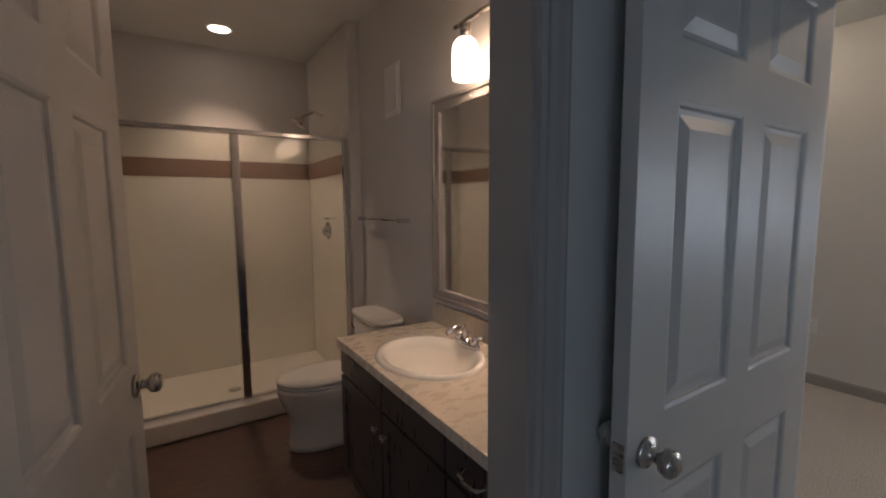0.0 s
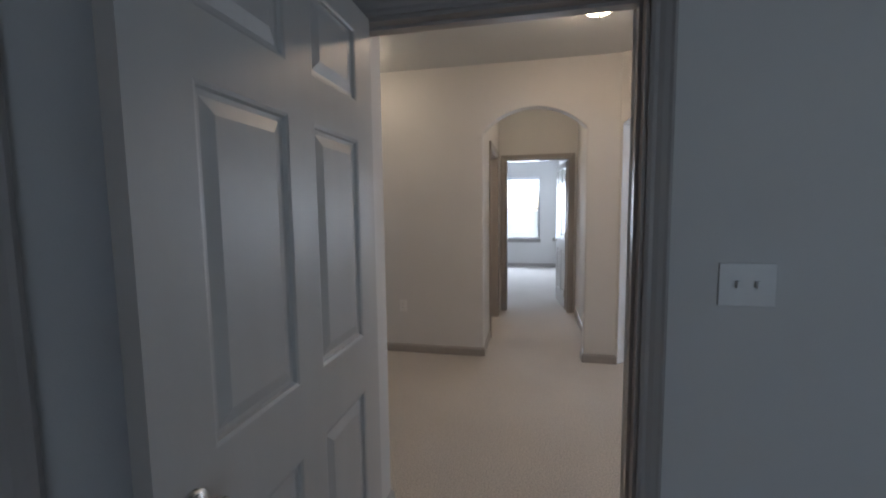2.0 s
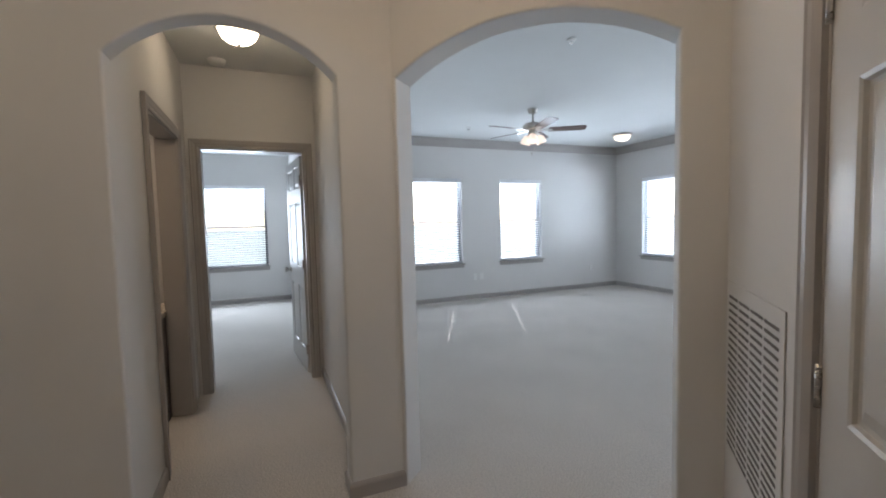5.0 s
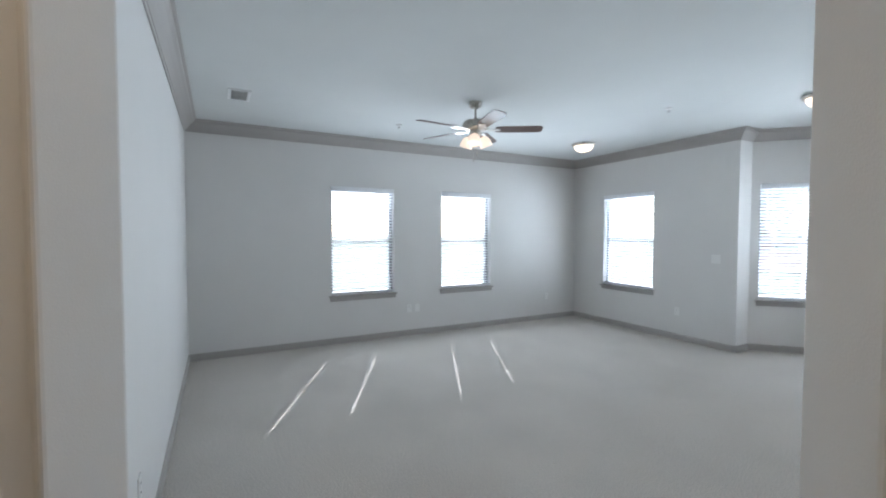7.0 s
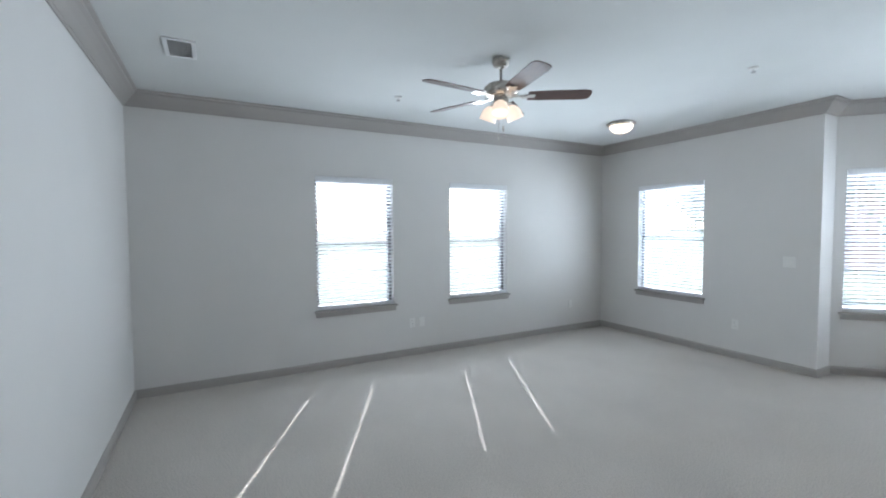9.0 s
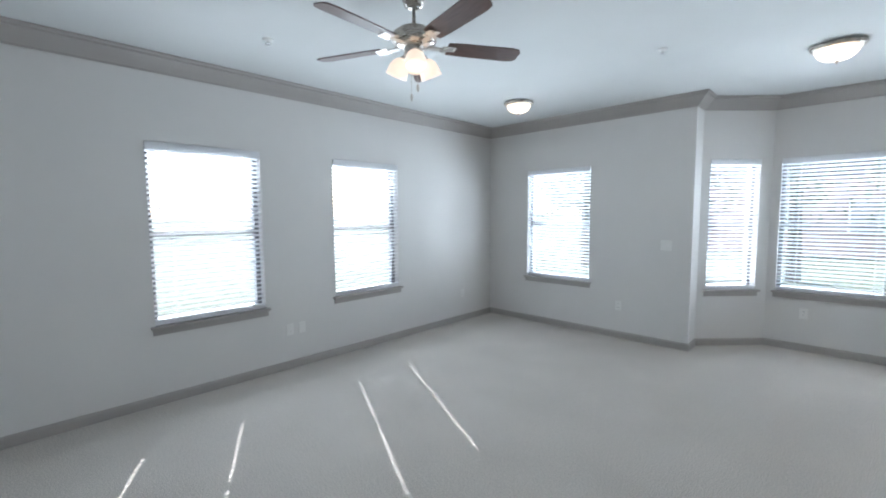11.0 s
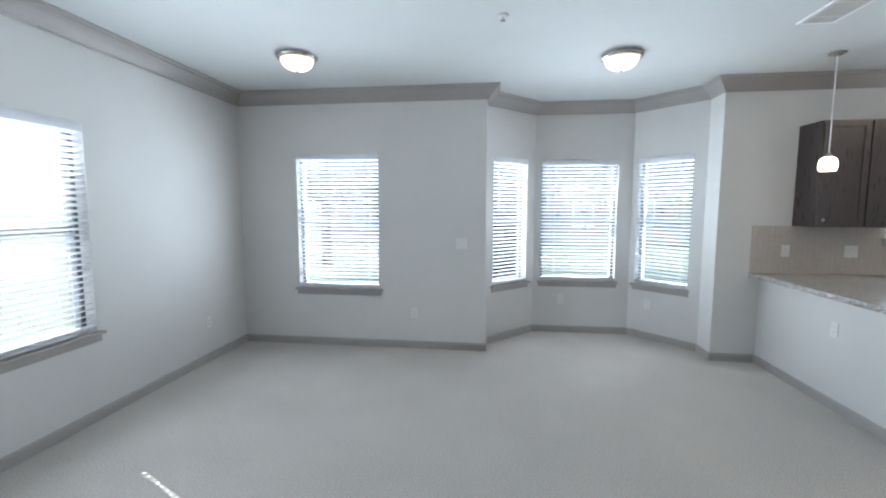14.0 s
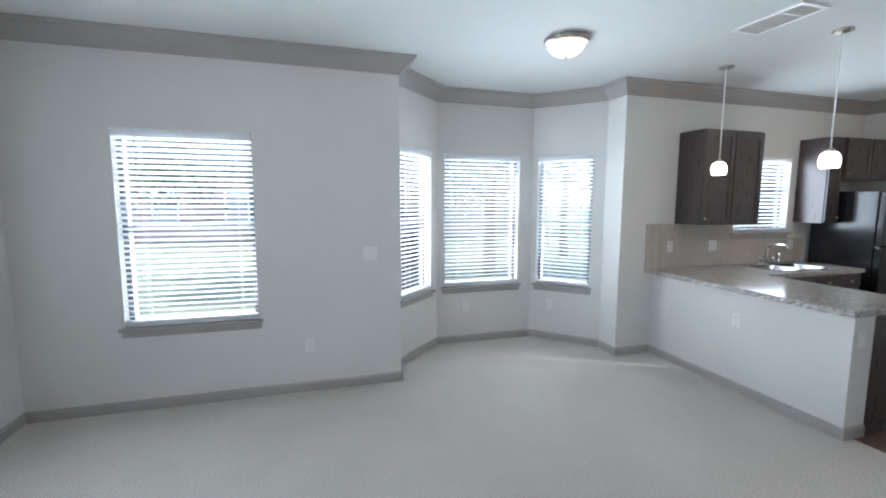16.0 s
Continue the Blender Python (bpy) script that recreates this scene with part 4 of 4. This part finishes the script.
# shower
_t = thing("shower_tray", "white acrylic shower base with a raised curb", "shower tray", pose(0, 0, 0))
_bm = bmesh.new()
bx(_bm, -0.298, 1.218, 3.405, 3.53, 0.0, 0.125, 0.012)
bx(_bm, -0.298, 1.218, 3.53, 4.438, 0.0, 0.05)
part("tray", _bm, SURROUND, _t)
part("drain", lathe([(0, 0.0515), (0.045, 0.0515), (0.045, 0.054), (0, 0.0545)], 24, None, (0.44, 3.90, 0)), NICKEL, _t, "round metal drain cover")
_t = thing("shower_surround", "cream acrylic shower surround with a brown tile band", "shower wall", pose(0, 0, 0))
for _nm, _z0, _z1, _mt in (("panel", 0.051, 1.655, SURROUND), ("tile_band", 1.655, 1.795, BAND), ("panel", 1.795, 2.0, SURROUND)):
    _e = 0.004 if _nm == "tile_band" else 0.0
    part(_nm, box(-0.278, 1.198, 4.422 - _e, 4.438, _z0, _z1), _mt, _t)
    part(_nm, box(1.200 - _e, 1.2185, 3.53, 4.421, _z0, _z1), _mt, _t)
    part(_nm, box(-0.2985, -0.280 + _e, 3.53, 4.421, _z0, _z1), _mt, _t)
_t = thing("shower_enclosure", "framed glass sliding shower enclosure with chrome rails", "shower door", pose(0, 3.48, 0))
part("header_rail", box(-0.297, 1.217, -0.022, 0.022, 1.876, 1.904, 0.004), CHROME, _t)
part("bottom_track", box(-0.297, 1.217, -0.022, 0.022, 0.1265, 0.15, 0.003), CHROME, _t)
part("side_post", box(1.185, 1.217, -0.018, 0.018, 0.15, 1.875, 0.003), CHROME, _t)
part("side_post", box(-0.297, -0.265, -0.018, 0.018, 0.15, 1.875, 0.003), CHROME, _t)
for _x0, _x1, _y in ((-0.265, 0.50, 0.009), (0.45, 1.185, -0.009)):
    _d = part("glass_panel", box(_x0, _x1, _y - 0.003, _y + 0.003, 0.152, 1.873), SHOWERGLASS, _t)
    _d.visible_shadow = False
part("stile", box(0.455, 0.505, -0.020, -0.004, 0.152, 1.873, 0.003), CHROME, _t)
part("towel_rail", tube([(1.10, -0.02, 1.33), (1.10, -0.06, 1.33), (1.02, -0.06, 1.33)], 0.006, 8), CHROME, _t)
_t = thing("showerhead", "chrome shower head on a bent arm", "shower head", pose(1.199, 3.95, 2.12))
part("arm", tube([(0, 0, 0.02), (-0.07, 0, 0.045), (-0.15, 0, 0.005)], 0.010, 10), CHROME, _t)
_h = part("head", lathe([(0.012, 0), (0.016, -0.02), (0.054, -0.070), (0.056, -0.084), (0, -0.084)], 20), NICKEL, _t)
_h.matrix_local = pose(-0.15, 0, 0.008, 0, 35, 0)
_t = thing("shower_valve", "chrome single-lever shower valve", "faucet", pose(1.199, 3.90, 1.22))
_h = part("escutcheon", lathe([(0, 0), (0.075, 0), (0.07, 0.010), (0.03, 0.02), (0.024, 0.05), (0, 0.05)], 28), CHROME, _t)
_h.matrix_local = pose(0, 0, 0, 0, -90, 0)
part("lever", tube([(-0.045, 0, 0), (-0.055, -0.06, -0.03)], 0.007, 8), CHROME, _t)
_t = thing("towel_bar", "chrome towel bar above the toilet", "towel bar", pose(1.298, 3.05, 1.33))
part("bar", tube([(-0.06, -0.37, 0), (-0.06, 0.25, 0)], 0.007, 10), CHROME, _t)
for _y in (-0.37, 0.25):
    part("post", box(-0.072, -0.001, _y - 0.014, _y + 0.014, -0.014, 0.014, 0.004), CHROME, _t)
_t = thing("access_panel", "white framed panel high on the bathroom wall", "wall panel", pose(1.298, 2.86, 2.11))
part("frame", box(-0.014, -0.001, -0.10, 0.10, -0.15, 0.15, 0.006), PLASTIC, _t)
part("cover", box(-0.020, -0.0125, -0.08, 0.08, -0.13, 0.13, 0.003), PLASTIC, _t)
_t = thing("recessed_light", "round recessed ceiling light above the shower, lit", "ceiling light", pose(0.49, 4.02, HH))
part("trim_ring", lathe([(0.071, -0.001), (0.075, -0.004), (0.09, -0.004), (0.092, -0.0005)], 32), PLASTIC, _t)
part("lens", lathe([(0, -0.003), (0.070, -0.002)], 32), DIFFUSER, _t, "lit frosted lens")

# guest bathroom seen from the corridor
vanity(pose(6.166, 1.0, 0), 1.2, 0.6, "espresso wood vanity cabinet in the guest bathroom")
_t = thing("bathroom_counter", "pale vanity top in the guest bathroom", "countertop", pose(6.166, 1.0, 0))
part("slab", box(-0.56, -0.001, -0.01, 1.21, 0.756, 0.795, 0.004), LAMINATE, _t)
structure("wall_guest_bath_east", box(6.168, 6.171, 0.99, 2.89, 0, 2.6), WALL, "guest bathroom side wall", "wall")
flush_light((5.1, 1.9, HH), "round nickel flush light with lit glass bowl, in the guest bathroom", SHADE_HALL, 0.14)

# ---- kitchen ----
GRANITE = mat("speckled_granite", (0.60, 0.575, 0.545), 0.16, color2=(0.36, 0.335, 0.31), scale=26, fine=0.5, bscale=95)
PX = 3.49
structure("wall_peninsula", box(PX - 0.20, PX, YS + 0.001, -4.60, 0, 0.872), WALL, "painted half wall under the breakfast bar", "wall")
baseboard([(PX - 0.20, -4.60), (PX, -4.60), (PX, YS)])
_t = thing("countertop", "speckled grey granite countertop with a chiselled edge", "countertop", pose(0, 0, 0))


def chiselled(x0, x1, y0, y1, z0, z1, sides, seed):
    rng = random.Random(seed)
    rim = []
    n = {"x": max(2, int((x1 - x0) / 0.03)), "y": max(2, int((y1 - y0) / 0.03))}
    edges = [((x0, y0), (x1, y0), "s", "x"), ((x1, y0), (x1, y1), "e", "y"), ((x1, y1), (x0, y1), "n", "x"), ((x0, y1), (x0, y0), "w", "y")]
    for a, b, side, ax in edges:
        k = n[ax] if side in sides else 1
        for i in range(k):
            f = i / k
            rim.append((a[0] + (b[0] - a[0]) * f, a[1] + (b[1] - a[1]) * f, side in sides and i > 0))
    bm = bmesh.new()
    cx, cy = (x0 + x1) / 2, (y0 + y1) / 2
    rows = []
    for lvl, z in enumerate((z0, z0 + (z1 - z0) * 0.35, z0 + (z1 - z0) * 0.7, z1)):
        row = []
        for x, y, r in rim:
            j = rng.uniform(-0.006, 0.004) if r else 0
            dx, dy = (1 if x > cx else -1) * (abs(x - cx) > (x1 - x0) / 2 - 1e-6), (1 if y > cy else -1) * (abs(y - cy) > (y1 - y0) / 2 - 1e-6)
            row.append(bm.verts.new((x + dx * j, y + dy * j, z + (rng.uniform(-0.002, 0.002) if r and lvl in (1, 2) else 0))))
        rows.append(row)
    for a, b in zip(rows, rows[1:]):
        for i in range(len(rim)):
            bm.faces.new((a[i], a[(i + 1) % len(rim)], b[(i + 1) % len(rim)], b[i]))
    bm.faces.new(rows[0])
    bm.faces.new(rows[-1])
    bmesh.ops.recalc_face_normals(bm, faces=bm.faces)
    bmesh.ops.triangulate(bm, faces=[f for f in bm.faces if len(f.verts) > 4])
    return bm


CT = 0.915
part("bar_slab", chiselled(2.72, PX + 0.105, YS + 0.002, -4.55, 0.873, CT, "en", 3), GRANITE, _t)
# sink run, in pieces round the sink
for _b in ((1.30, 1.62, YS + 0.002, -5.765), (2.38, 2.719, YS + 0.002, -5.765), (1.62, 2.38, YS + 0.002, -6.27), (1.62, 2.38, -5.87, -5.765)):
    part("sink_run_slab", box(*_b, 0.873, CT), GRANITE, _t)
_t = thing("kitchen_sink", "stainless steel double-bowl kitchen sink", "sink", pose(2.0, -6.07, CT))
STEEL = mat("stainless_steel", (0.55, 0.55, 0.55), 0.25, 1.0, var=0.05, scale=30, stretch=(8, 1, 1))
for _x in (-0.19, 0.19):
    part("bowl", loft([(_x, 0, 0.004, 0.185, 0.2), (_x, 0, 0.004, 0.165, 0.18), (_x, 0, -0.16, 0.15, 0.165), (_x, 0, -0.17, 0.05, 0.05)], 32, False, power=6), STEEL, _t)
_t = thing("kitchen_faucet", "chrome gooseneck kitchen faucet with side spray", "faucet", pose(1.98, -6.315, CT))
part("spout", tube([(0, 0, 0), (0, 0, 0.16), (0.0, 0.02, 0.205), (0.0, 0.06, 0.225), (0.0, 0.20, 0.232), (0.0, 0.215, 0.215)], 0.012, 12), CHROME, _t)
part("base_plate", loft([(0, 0, 0, 0.13, 0.028), (0, 0, 0.012, 0.13, 0.028), (0, 0, 0.02, 0.12, 0.02)], 28), CHROME, _t)
for _x in (-0.1, 0.1):
    part("handle", lathe([(0, 0), (0.02, 0.01), (0.016, 0.04), (0.022, 0.055), (0.014, 0.07), (0, 0.072)], 16, None, (_x, 0, 0.012)), CHROME, _t)
part("side_spray", lathe([(0, 0), (0.02, 0), (0.016, 0.03), (0.014, 0.08), (0.02, 0.10), (0.012, 0.125), (0, 0.126)], 16, None, (-0.19, 0.0, 0.0)), CHROME, _t)


def base_cabinet(x0, x1, y0, y1, face, label):
    t = thing("base_cabinet", label, "kitchen cabinet", pose(0, 0, 0), "kitchen base cabinets")
    part("body", box(x0, x1, y0, y1, 0.10, 0.872), ESPRESSO, t)
    part("toe_kick", box(x0 + (0.0), x1, y0, y1 - 0.06 if face == "n" else y1, 0.0, 0.10), ESPRESSO, t)
    if face == "n":
        w = (x1 - x0) / 2
        for i in range(2):
            f = pose(x0 + (i + 1) * w - 0.004, y1 + 0.001, 0, 0, 0, 180)
            shaker_door("drawer_front", w - 0.008, 0.14, t, f @ pose(0, 0, 0.72), ESPRESSO, (w / 2, 0.07), True)
            shaker_door("cabinet_door", w - 0.008, 0.58, t, f @ pose(0, 0, 0.12), ESPRESSO, (0.04 if i else w - 0.05, 0.52))
    return t


base_cabinet(1.32, 1.995, YS + 0.002, -5.80, "n", "espresso sink base cabinet with framed doors")
base_cabinet(2.0, 2.72, YS + 0.002, -5.80, "n", "espresso sink base cabinet with framed doors")
base_cabinet(2.755, PX - 0.202, YS + 0.002, -5.55, "w", "espresso base cabinet behind the half wall")
base_cabinet(2.755, PX - 0.202, -5.545, -4.61, "w", "espresso base cabinet at the end of the peninsula")
wall_plate("outlet", on_wall((PX, YS), (PX, -4.6), 1.0, 0.62) @ pose(0, 0, 0), "white duplex outlet on the half wall", "outlet", G).matrix_world = pose(PX, -5.42, 0.62, 0, 0, 90)
wall_plate("switch", pose(PX - 0.085, -4.60, 0.70, 0, 0, 180), "white switch plate on the end of the half wall", "light switch", "white light switches")


def wall_cabinet(x0, x1, z0, z1, n, label, depth=0.305):
    t = thing("wall_cabinet", label, "kitchen cabinet", pose(x0, YS + 0.002, z0), "kitchen wall cabinets")
    w, h = x1 - x0, z1 - z0
    part("body", box(0, w, 0, depth, 0, h, 0.002), ESPRESSO, t)
    dw = w / n
    for i in range(n):
        shaker_door("cabinet_door", dw - 0.012, h - 0.03, t, pose((i + 1) * dw - 0.006, depth + 0.001, 0.015, 0, 0, 180), ESPRESSO, ((0.028 if i else dw - 0.04) if n > 1 else dw - 0.04, 0.05))
    return t


wall_cabinet(2.47, 3.235, 1.385, 2.33, 2, "espresso two-door wall cabinet beside the window")
wall_cabinet(1.29, 1.50, 1.385, 2.33, 1, "narrow espresso wall cabinet beside the window")
wall_cabinet(0.46, 1.285, 1.87, 2.33, 2, "short espresso cabinet above the refrigerator", 0.33)

_t = thing("refrigerator", "glossy black top-freezer refrigerator", "refrigerator", pose(0.48, YS + 0.03, 0))
part("body", box(0, 0.76, 0, 0.62, 0.02, 1.74, 0.008), BLACK, _t)
for _z0, _z1, _n in ((0.06, 1.15, "fridge_door"), (1.165, 1.735, "freezer_door")):
    _d = part(_n, box(0.002, 0.758, 0.626, 0.69, _z0, _z1, 0.012), BLACK, _t)
    part("handle", tube([(0.06, 0.691, _z0 + (0.65 if _z0 < 1 else 0.06)), (0.06, 0.73, _z0 + (0.68 if _z0 < 1 else 0.09)), (0.06, 0.73, _z1 - (0.05 if _z0 < 1 else 0.3)), (0.06, 0.691, _z1 - (0.02 if _z0 < 1 else 0.27))], 0.011, 10), BLACK, _d)

_t = thing("backsplash", "beige mosaic tile backsplash above the counter", "backsplash", pose(0, 0, 0))
TILE = mat("mosaic_tile", (0.50, 0.45, 0.40), 0.3, var=0.06, scale=22)
GROUT = mat("tile_grout", (0.42, 0.39, 0.36), 0.9, var=0.05)
for _x0, _x1, _z0, _z1 in ((2.42, PX + 0.10, CT + 0.001, 1.384), (1.30, 2.42, CT + 0.001, 1.20)):
    part("grout_bed", box(_x0, _x1, YS + 0.0015, YS + 0.005, _z0, _z1), GROUT, _t)
    _v, _f = [], []
    _nx, _nz = int((_x1 - _x0) / 0.0505), int((_z1 - _z0) / 0.0505)
    for _a in range(_nx):
        for _b in range(_nz):
            _p, _q = _x0 + _a * (_x1 - _x0) / _nx + 0.0015, _z0 + _b * (_z1 - _z0) / _nz + 0.0015
            _e, _g = (_x1 - _x0) / _nx - 0.003, (_z1 - _z0) / _nz - 0.003
            _k = len(_v)
            for _y, _in in ((YS + 0.005, 0), (YS + 0.0085, 0.001)):
                _v += [(_p + _in, _y, _q + _in), (_p + _e - _in, _y, _q + _in), (_p + _e - _in, _y, _q + _g - _in), (_p + _in, _y, _q + _g - _in)]
            _f += [(_k + 4, _k + 7, _k + 6, _k + 5)] + [(_k + i, _k + (i + 1) % 4, _k + 4 + (i + 1) % 4, _k + 4 + i) for i in range(4)]
    _me = bpy.data.meshes.new("tiles")
    _me.from_pydata(_v, [], _f)
    _me.materials.append(TILE)
    _o = new("tiles", _me)
    _o.parent = _t
    _o["kind"] = "stuff"
for _x, _z, _k in ((3.28, 1.14, "outlet"), (2.70, 1.14, "double_switch"), (1.52, 1.12, "outlet")):
    wall_plate(_k, pose(_x, YS + 0.009, _z, 0, 0, 180), "white cover plate on the tile backsplash", "outlet", "backsplash plates")


def pendant(place, drop):
    t = thing("pendant_light", "nickel stem pendant with a lit frosted glass shade", "pendant light", pose(*place), "pendants over the bar")
    part("canopy", lathe([(0, 0), (0.062, 0), (0.060, -0.012), (0.03, -0.022), (0.012, -0.026), (0, -0.026)], 28), NICKEL, t)
    part("stem", lathe([(0.005, -0.02), (0.005, -drop)], 10), VINYL, t)
    part("socket_cap", lathe([(0.006, -drop + 0.01), (0.012, -drop), (0.030, -drop - 0.018), (0.034, -drop - 0.030), (0, -drop - 0.030)], 24), NICKEL, t)
    part("shade", lathe([(0.034, -drop - 0.028), (0.052, -drop - 0.042), (0.062, -drop - 0.072), (0.064, -drop - 0.10), (0.056, -drop - 0.138), (0.052, -drop - 0.140), (0.058, -drop - 0.10), (0.03, -drop - 0.045), (0, -drop - 0.04)], 32), PENDANT, t, "frosted white glass shade, lit")


pendant((3.39, -5.78, HL), 0.80)
pendant((3.37, -4.92, HL), 0.80)

# ---- outdoors ----
GRASS = mat("lawn_grass", (0.085, 0.10, 0.06), 0.9, color2=(0.14, 0.155, 0.10), scale=3, bump=0.5, bscale=60)
structure("ground", box(-300, 300, -300, 300, -0.5, -0.30), GRASS, "dry green lawn around the house", "ground")
BARK = mat("tree_bark", (0.10, 0.07, 0.05), 0.9, var=0.2, scale=10, bump=0.5, bscale=40)
LEAF = mat("tree_leaf", (0.07, 0.10, 0.05), 0.45, color2=(0.12, 0.15, 0.08), scale=2)
BRICK = mat("house_brick", (0.42, 0.29, 0.25), 0.85, var=0.12, scale=12, bump=0.3, bscale=40)
ROOF = mat("roof_shingle", (0.10, 0.09, 0.09), 0.9, var=0.15, scale=10)


def tree(place, h, r, seed):
    rng = random.Random(seed)
    t = thing("tree", "leafy green tree outside the windows", "tree", pose(*place), "garden trees")
    part("trunk", tube([(0, 0, 0), (0.03, 0.02, h * 0.25), (-0.03, 0.04, h * 0.5), (0.02, 0, h * 0.85)], [0.17, 0.13, 0.09, 0.02], 10), BARK, t)
    tips = []
    for i in range(11):
        a, z = rng.uniform(0, 6.28), h * rng.uniform(0.28, 0.7)
        L = r * rng.uniform(0.55, 1.0)
        e = Vector((math.cos(a) * L, math.sin(a) * L, z + L * rng.uniform(0.2, 0.7)))
        part("limb", tube([(0, 0, z), e * 0.5 + Vector((0, 0, z * 0.5)), e], [0.05, 0.03, 0.012], 6), BARK, t)
        tips += [e, e * 0.7 + Vector((0, 0, z * 0.3))]
    tips.append(Vector((0, 0, h * 0.95)))
    v, f = [], []
    for c in tips:
        for _ in range(230):
            p = c + Vector((rng.gauss(0, 1), rng.gauss(0, 1), rng.gauss(0, 0.75))) * r * 0.22
            q = Euler((rng.uniform(0, 6.3), rng.uniform(0, 6.3), rng.uniform(0, 6.3))).to_matrix()
            s, k = rng.uniform(0.05, 0.11), len(v)
            v += [tuple(p + q @ Vector(w) * s) for w in ((-1, 0, 0), (0, -0.5, 0.1), (1, 0, 0), (0, 0.5, 0.1))]
            f.append((k, k + 1, k + 2, k + 3))
    me = bpy.data.meshes.new("crown")
    me.from_pydata(v, [], f)
    me.materials.append(LEAF)
    o = new("crown", me)
    o.parent = t
    o["kind"] = "stuff"


tree((2.6, -13.0, -0.3), 6.5, 2.6, 1)
tree((6.0, -15.5, -0.3), 7.5, 2.8, 2)
tree((-1.5, -16.0, -0.3), 7.0, 2.8, 3)
tree((11.5, -15.0, -0.3), 6.0, 2.2, 4)


def house(place, turn, w, d, h, label):
    t = thing("neighbour_house", label, "house", pose(*place, 0, 0, turn))
    bm = box(0, w, 0, d, 0, h)
    part("wall", bm, BRICK, t)
    part("roof", sweep([(-0.4, h), (-0.4, h + 0.15), (d / 2, h + 2.4), (d + 0.4, h + 0.15), (d + 0.4, h)], [(-0.4, 0), (w + 0.4, 0)]), ROOF, t)
    for i in range(int(w / 3)):
        wd = part("window", box(i * 3 + 1, i * 3 + 2.1, d - 0.02, d + 0.04, 0.9, 2.3), VINYL, t)
        part("pane", box(i * 3 + 1.08, i * 3 + 2.02, d + 0.041, d + 0.05, 0.98, 2.22), TRIM, wd)


house((-6.0, -34, -0.3), 0, 22, 9, 3.2, "pinkish brick neighbour house with a dark roof")
